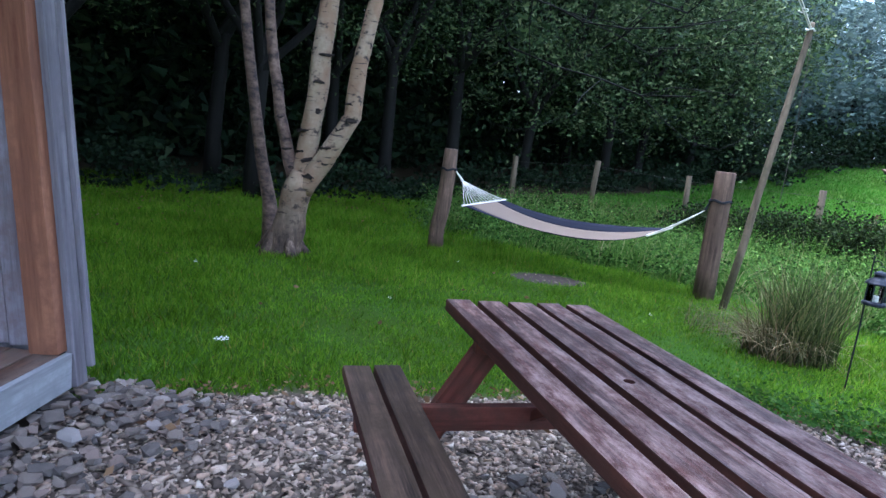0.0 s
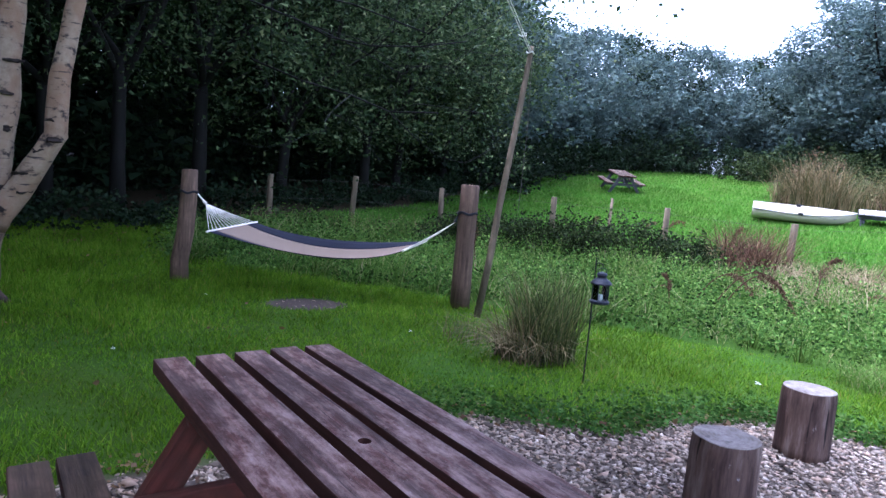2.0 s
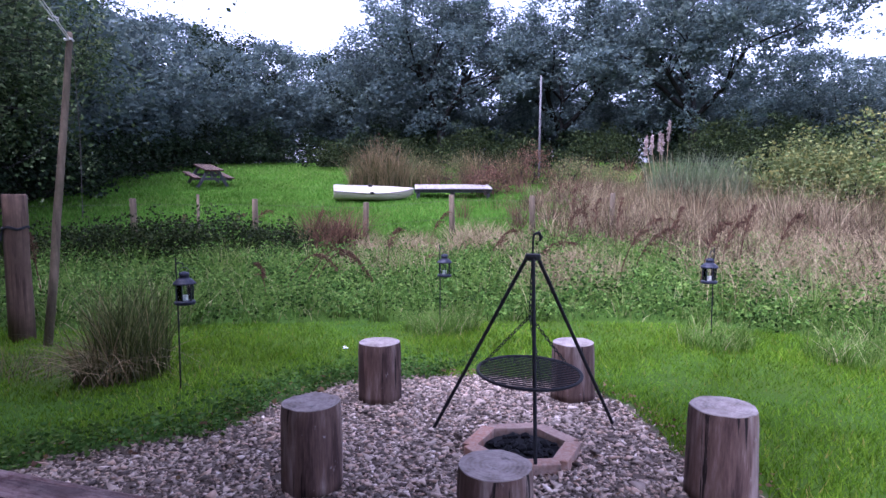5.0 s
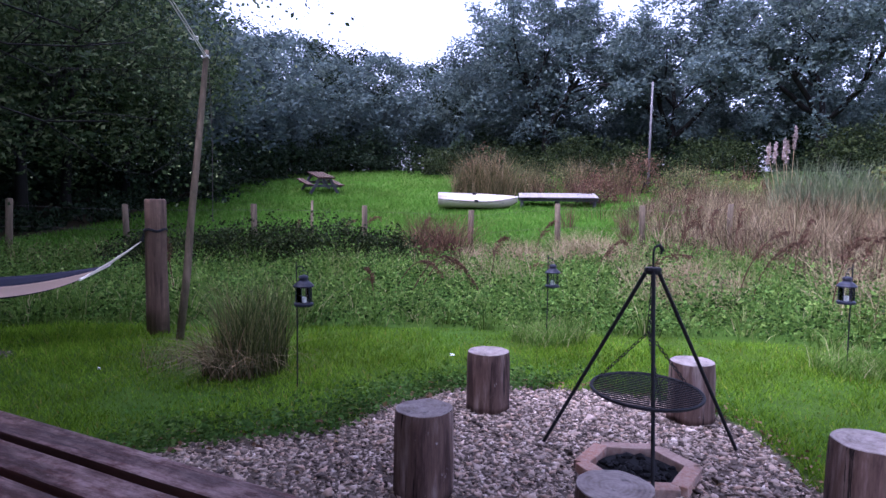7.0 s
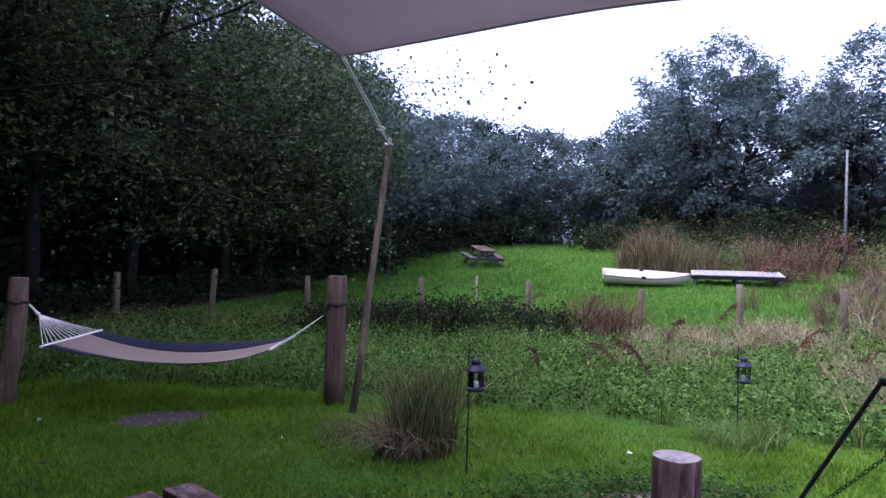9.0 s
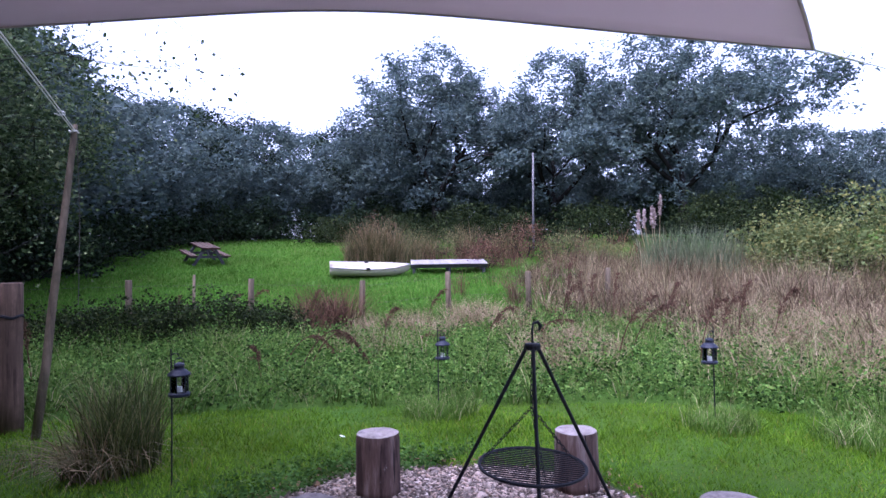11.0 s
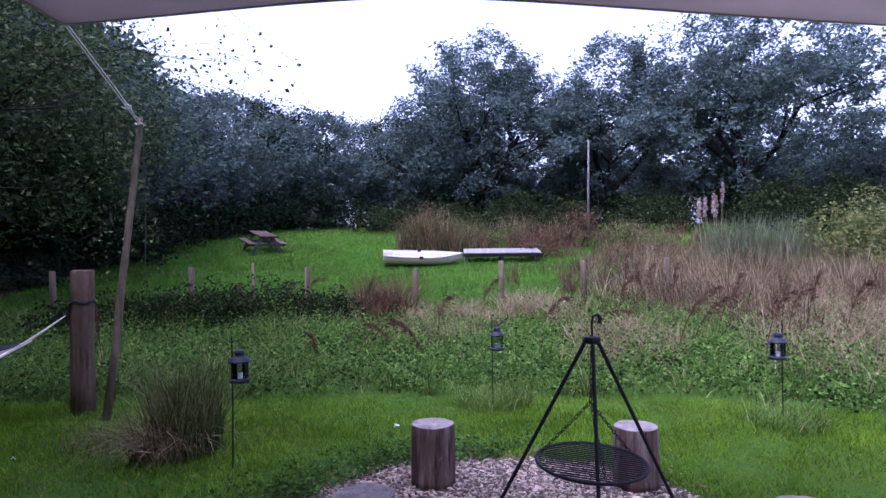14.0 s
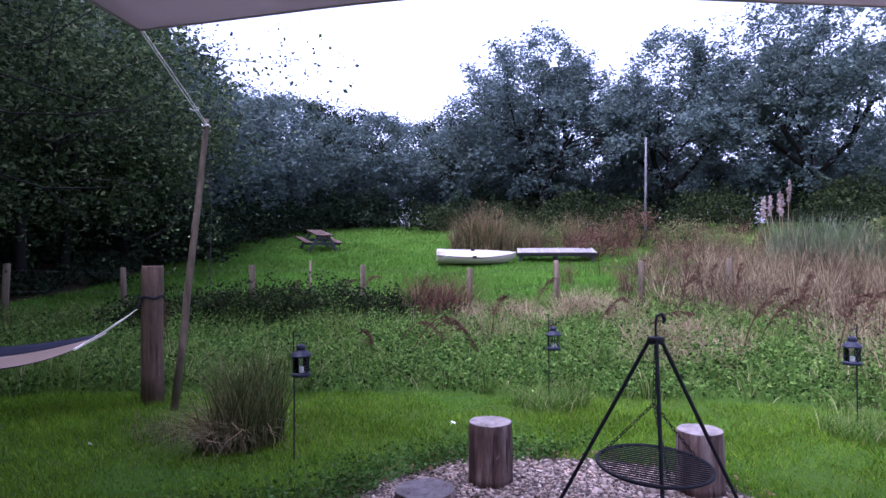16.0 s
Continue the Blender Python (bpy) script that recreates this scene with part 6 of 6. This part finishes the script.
# ---- stones ----
def stones(name, x, y, size, mat, parent=None, lift=0.3):
    """Angular chippings from arrays, each a skewed and dented block."""
    bm = bmesh.new()
    bmesh.ops.create_cone(bm, cap_ends=True, segments=3, radius1=1.1, radius2=0.85, depth=1.3)
    bmesh.ops.triangulate(bm, faces=bm.faces[:])
    v = np.array([tuple(q.co) for q in bm.verts])
    f = np.array([[q.index for q in p.verts] for p in bm.faces])
    bm.free()
    n = len(x)
    s = size[:, None] * rng.uniform(0.55, 1.25, (n, 3)) * np.array([1.15, 0.95, 0.36])
    turn = rng.uniform(0, 2 * np.pi, n)
    tip = rng.normal(0, 0.32, n)
    p = (v[None] + rng.normal(0, 0.28, (n, len(v), 3))) * s[:, None]
    c, q = np.cos(tip)[:, None], np.sin(tip)[:, None]
    p = np.stack([p[..., 0] * c - p[..., 2] * q, p[..., 1], p[..., 0] * q + p[..., 2] * c], -1)
    c, q = np.cos(turn)[:, None], np.sin(turn)[:, None]
    p = np.stack([p[..., 0] * c - p[..., 1] * q, p[..., 0] * q + p[..., 1] * c, p[..., 2]], -1)
    p += np.stack([x, y, height(x, y) - 0.02 + size * lift], 1)[:, None]
    faces = (np.arange(n)[:, None, None] * len(v) + f[None]).reshape(-1, 3)
    return raw(name, p.reshape(-1, 3), faces, mat, parent)


x, y = zone_points(60000, -1.7, 4.75, 0.3, 3.85, lambda x, y: inside(GRAVEL, x, y) & (away(GRAVEL, x, y) > 0.12 * rng.random(len(x)) ** 2) & (np.hypot(x - PIT[0], y - PIT[1]) > 0.27))
stuff(stones("gravel", x, y, rng.uniform(0.008, 0.021, len(x)) * np.where(rng.random(len(x)) < np.clip(0.25 - 0.12 * (x + 1.6), 0.06, 0.3), 1.7, 1.0), M_STONE), "grey limestone gravel with brown leaves among it", "gravel")
x, y = zone_points(26000, -1.7, 3.6, -4.4, 0.32, lambda x, y: inside(GRAVEL, x, y))
stuff(stones("gravel", x, y, rng.uniform(0.012, 0.026, len(x)), M_STONE), "grey limestone gravel before the cabin porch", "gravel")
x, y = zone_points(420, 0.5, 1.8, 6.5, 7.5, lambda x, y: (((x - 1.13) / 0.46) ** 2 + ((y - 7.02) / 0.31) ** 2) < 1)
stuff(stones("gravel", x, y, rng.uniform(0.008, 0.02, len(x)), M_STONE, lift=0.9), "bare stony patch worn in the lawn", "gravel")
x, y = zone_points(900, -1.7, 3.5, 0.5, 3.9, lambda x, y: inside(GRAVEL, x, y) & (away(GRAVEL, x, y) < 0.9 * rng.random(len(x)) ** 2))
stuff(leaf_mesh("fallen_leaves", np.stack([x, y, 0 * x + 0.035], 1), 0.05, M_DEADLEAF, flat=0.9), "small brown fallen leaves on gravel", "leaves")
x, y = zone_points(26000, -1.7, 4.9, 0.2, 4.2, lambda x, y: (away(GRAVEL, x, y) < np.abs(rng.normal(0, 0.09, len(x)))) & (rng.random(len(x)) < 0.7))
stuff(leaf_mesh("fallen_leaves", np.stack([x, y, 0 * x + rng.uniform(0.012, 0.04, len(x))], 1), 0.026, M_DEADLEAF, flat=0.85), "brown leaf litter where gravel meets lawn", "leaves")
border = thing("cobble_edging", "loose blue-grey cobbles strewn from porch edge to table", "stones")
shapes = []
random.seed(8)
for k in range(12):
    bm = bmesh.new()
    for q in range(15):
        p = Vector((random.gauss(0, 1), random.gauss(0, 1), random.gauss(0, 1))).normalized()
        bm.verts.new((p.x * random.uniform(0.85, 1.2), p.y * random.uniform(0.8, 1.1), max(-0.55, min(0.5, p.z)) * 0.9))
    r = bmesh.ops.convex_hull(bm, input=bm.verts[:])
    bmesh.ops.delete(bm, geom=[q for q in r["geom_interior"] if isinstance(q, bmesh.types.BMVert)], context="VERTS")
    bmesh.ops.recalc_face_normals(bm, faces=bm.faces[:])
    mesh = bpy.data.meshes.new("cobble")
    bm.to_mesh(mesh)
    bm.free()
    mesh.materials.append(M_COBBLE)
    shapes.append(mesh)
random.seed(77)
for k in range(1090):
    if k >= 900:
        x, y = random.gauss(0.62, 0.28), random.uniform(0.75, 2.5)
    elif k < 750:
        y = 0.6 + 2.25 * random.random()
        x = -1.92 + abs(random.gauss(0, 0.58)) + 0.03
    else:
        x = -1.6 + 1.9 * random.random() ** 1.4
        y = 2.86 - abs(random.gauss(0, 0.16))
    if x > 0.3 and k < 900:
        continue
    s = random.choice((0.016, 0.02, 0.026, 0.033, 0.042)) * random.uniform(0.8, 1.15) * (1.15 - (0.6 if k < 900 else 0.1) * min(1, (x + 1.66) / 1.2))
    ob = new("cobble", shapes[k % 12])
    ob.parent = border
    ob.matrix_local = pose(x, y, 0.22 * s + 0.012 * random.random() + 0.03 * max(0, 1 - (x + 1.66) / 0.25), random.uniform(-20, 20), random.uniform(-20, 20), random.uniform(0, 360)) @ Matrix.Diagonal((s * 1.15, s * 0.95, s * 0.8, 1))

# ---- small white flowers and litter on the lawn ----
FLOWERS = [(-1.385, 3.58, 0.016), (-1.36, 3.60, 0.013), (-1.41, 3.57, 0.012), (4.34, 3.91, 0.016), (0.085, 7.19, 0.012), (-0.5, 5.1, 0.010), (1.9, 5.6, 0.010), (-2.4, 5.6, 0.012)]
for (x, y, s) in FLOWERS:
    t = thing("white_flower", "small white flower in the lawn grass", "flower", "white flowers in the lawn")
    t.location = (x, y, lies(x, y))
    part("stalk", tube(bmesh.new(), [(0, 0, 0), (0.004, 0, 0.05)], [0.002, 0.0015], 5), M_LAWN, t)
    for k in range(7):
        a = 2 * math.pi * k / 7
        bm = bmesh.new()
        bmesh.ops.create_icosphere(bm, subdivisions=1, radius=1.0)
        bmesh.ops.scale(bm, vec=(s * 0.75, s * 0.4, s * 0.12), verts=bm.verts[:])
        ob = part("petal", bm, M_CANDLE, t)
        ob.matrix_local = pose(0.004 + s * math.cos(a), s * math.sin(a), 0.055 + 0.006 * (k % 3), 0, -8, math.degrees(a))
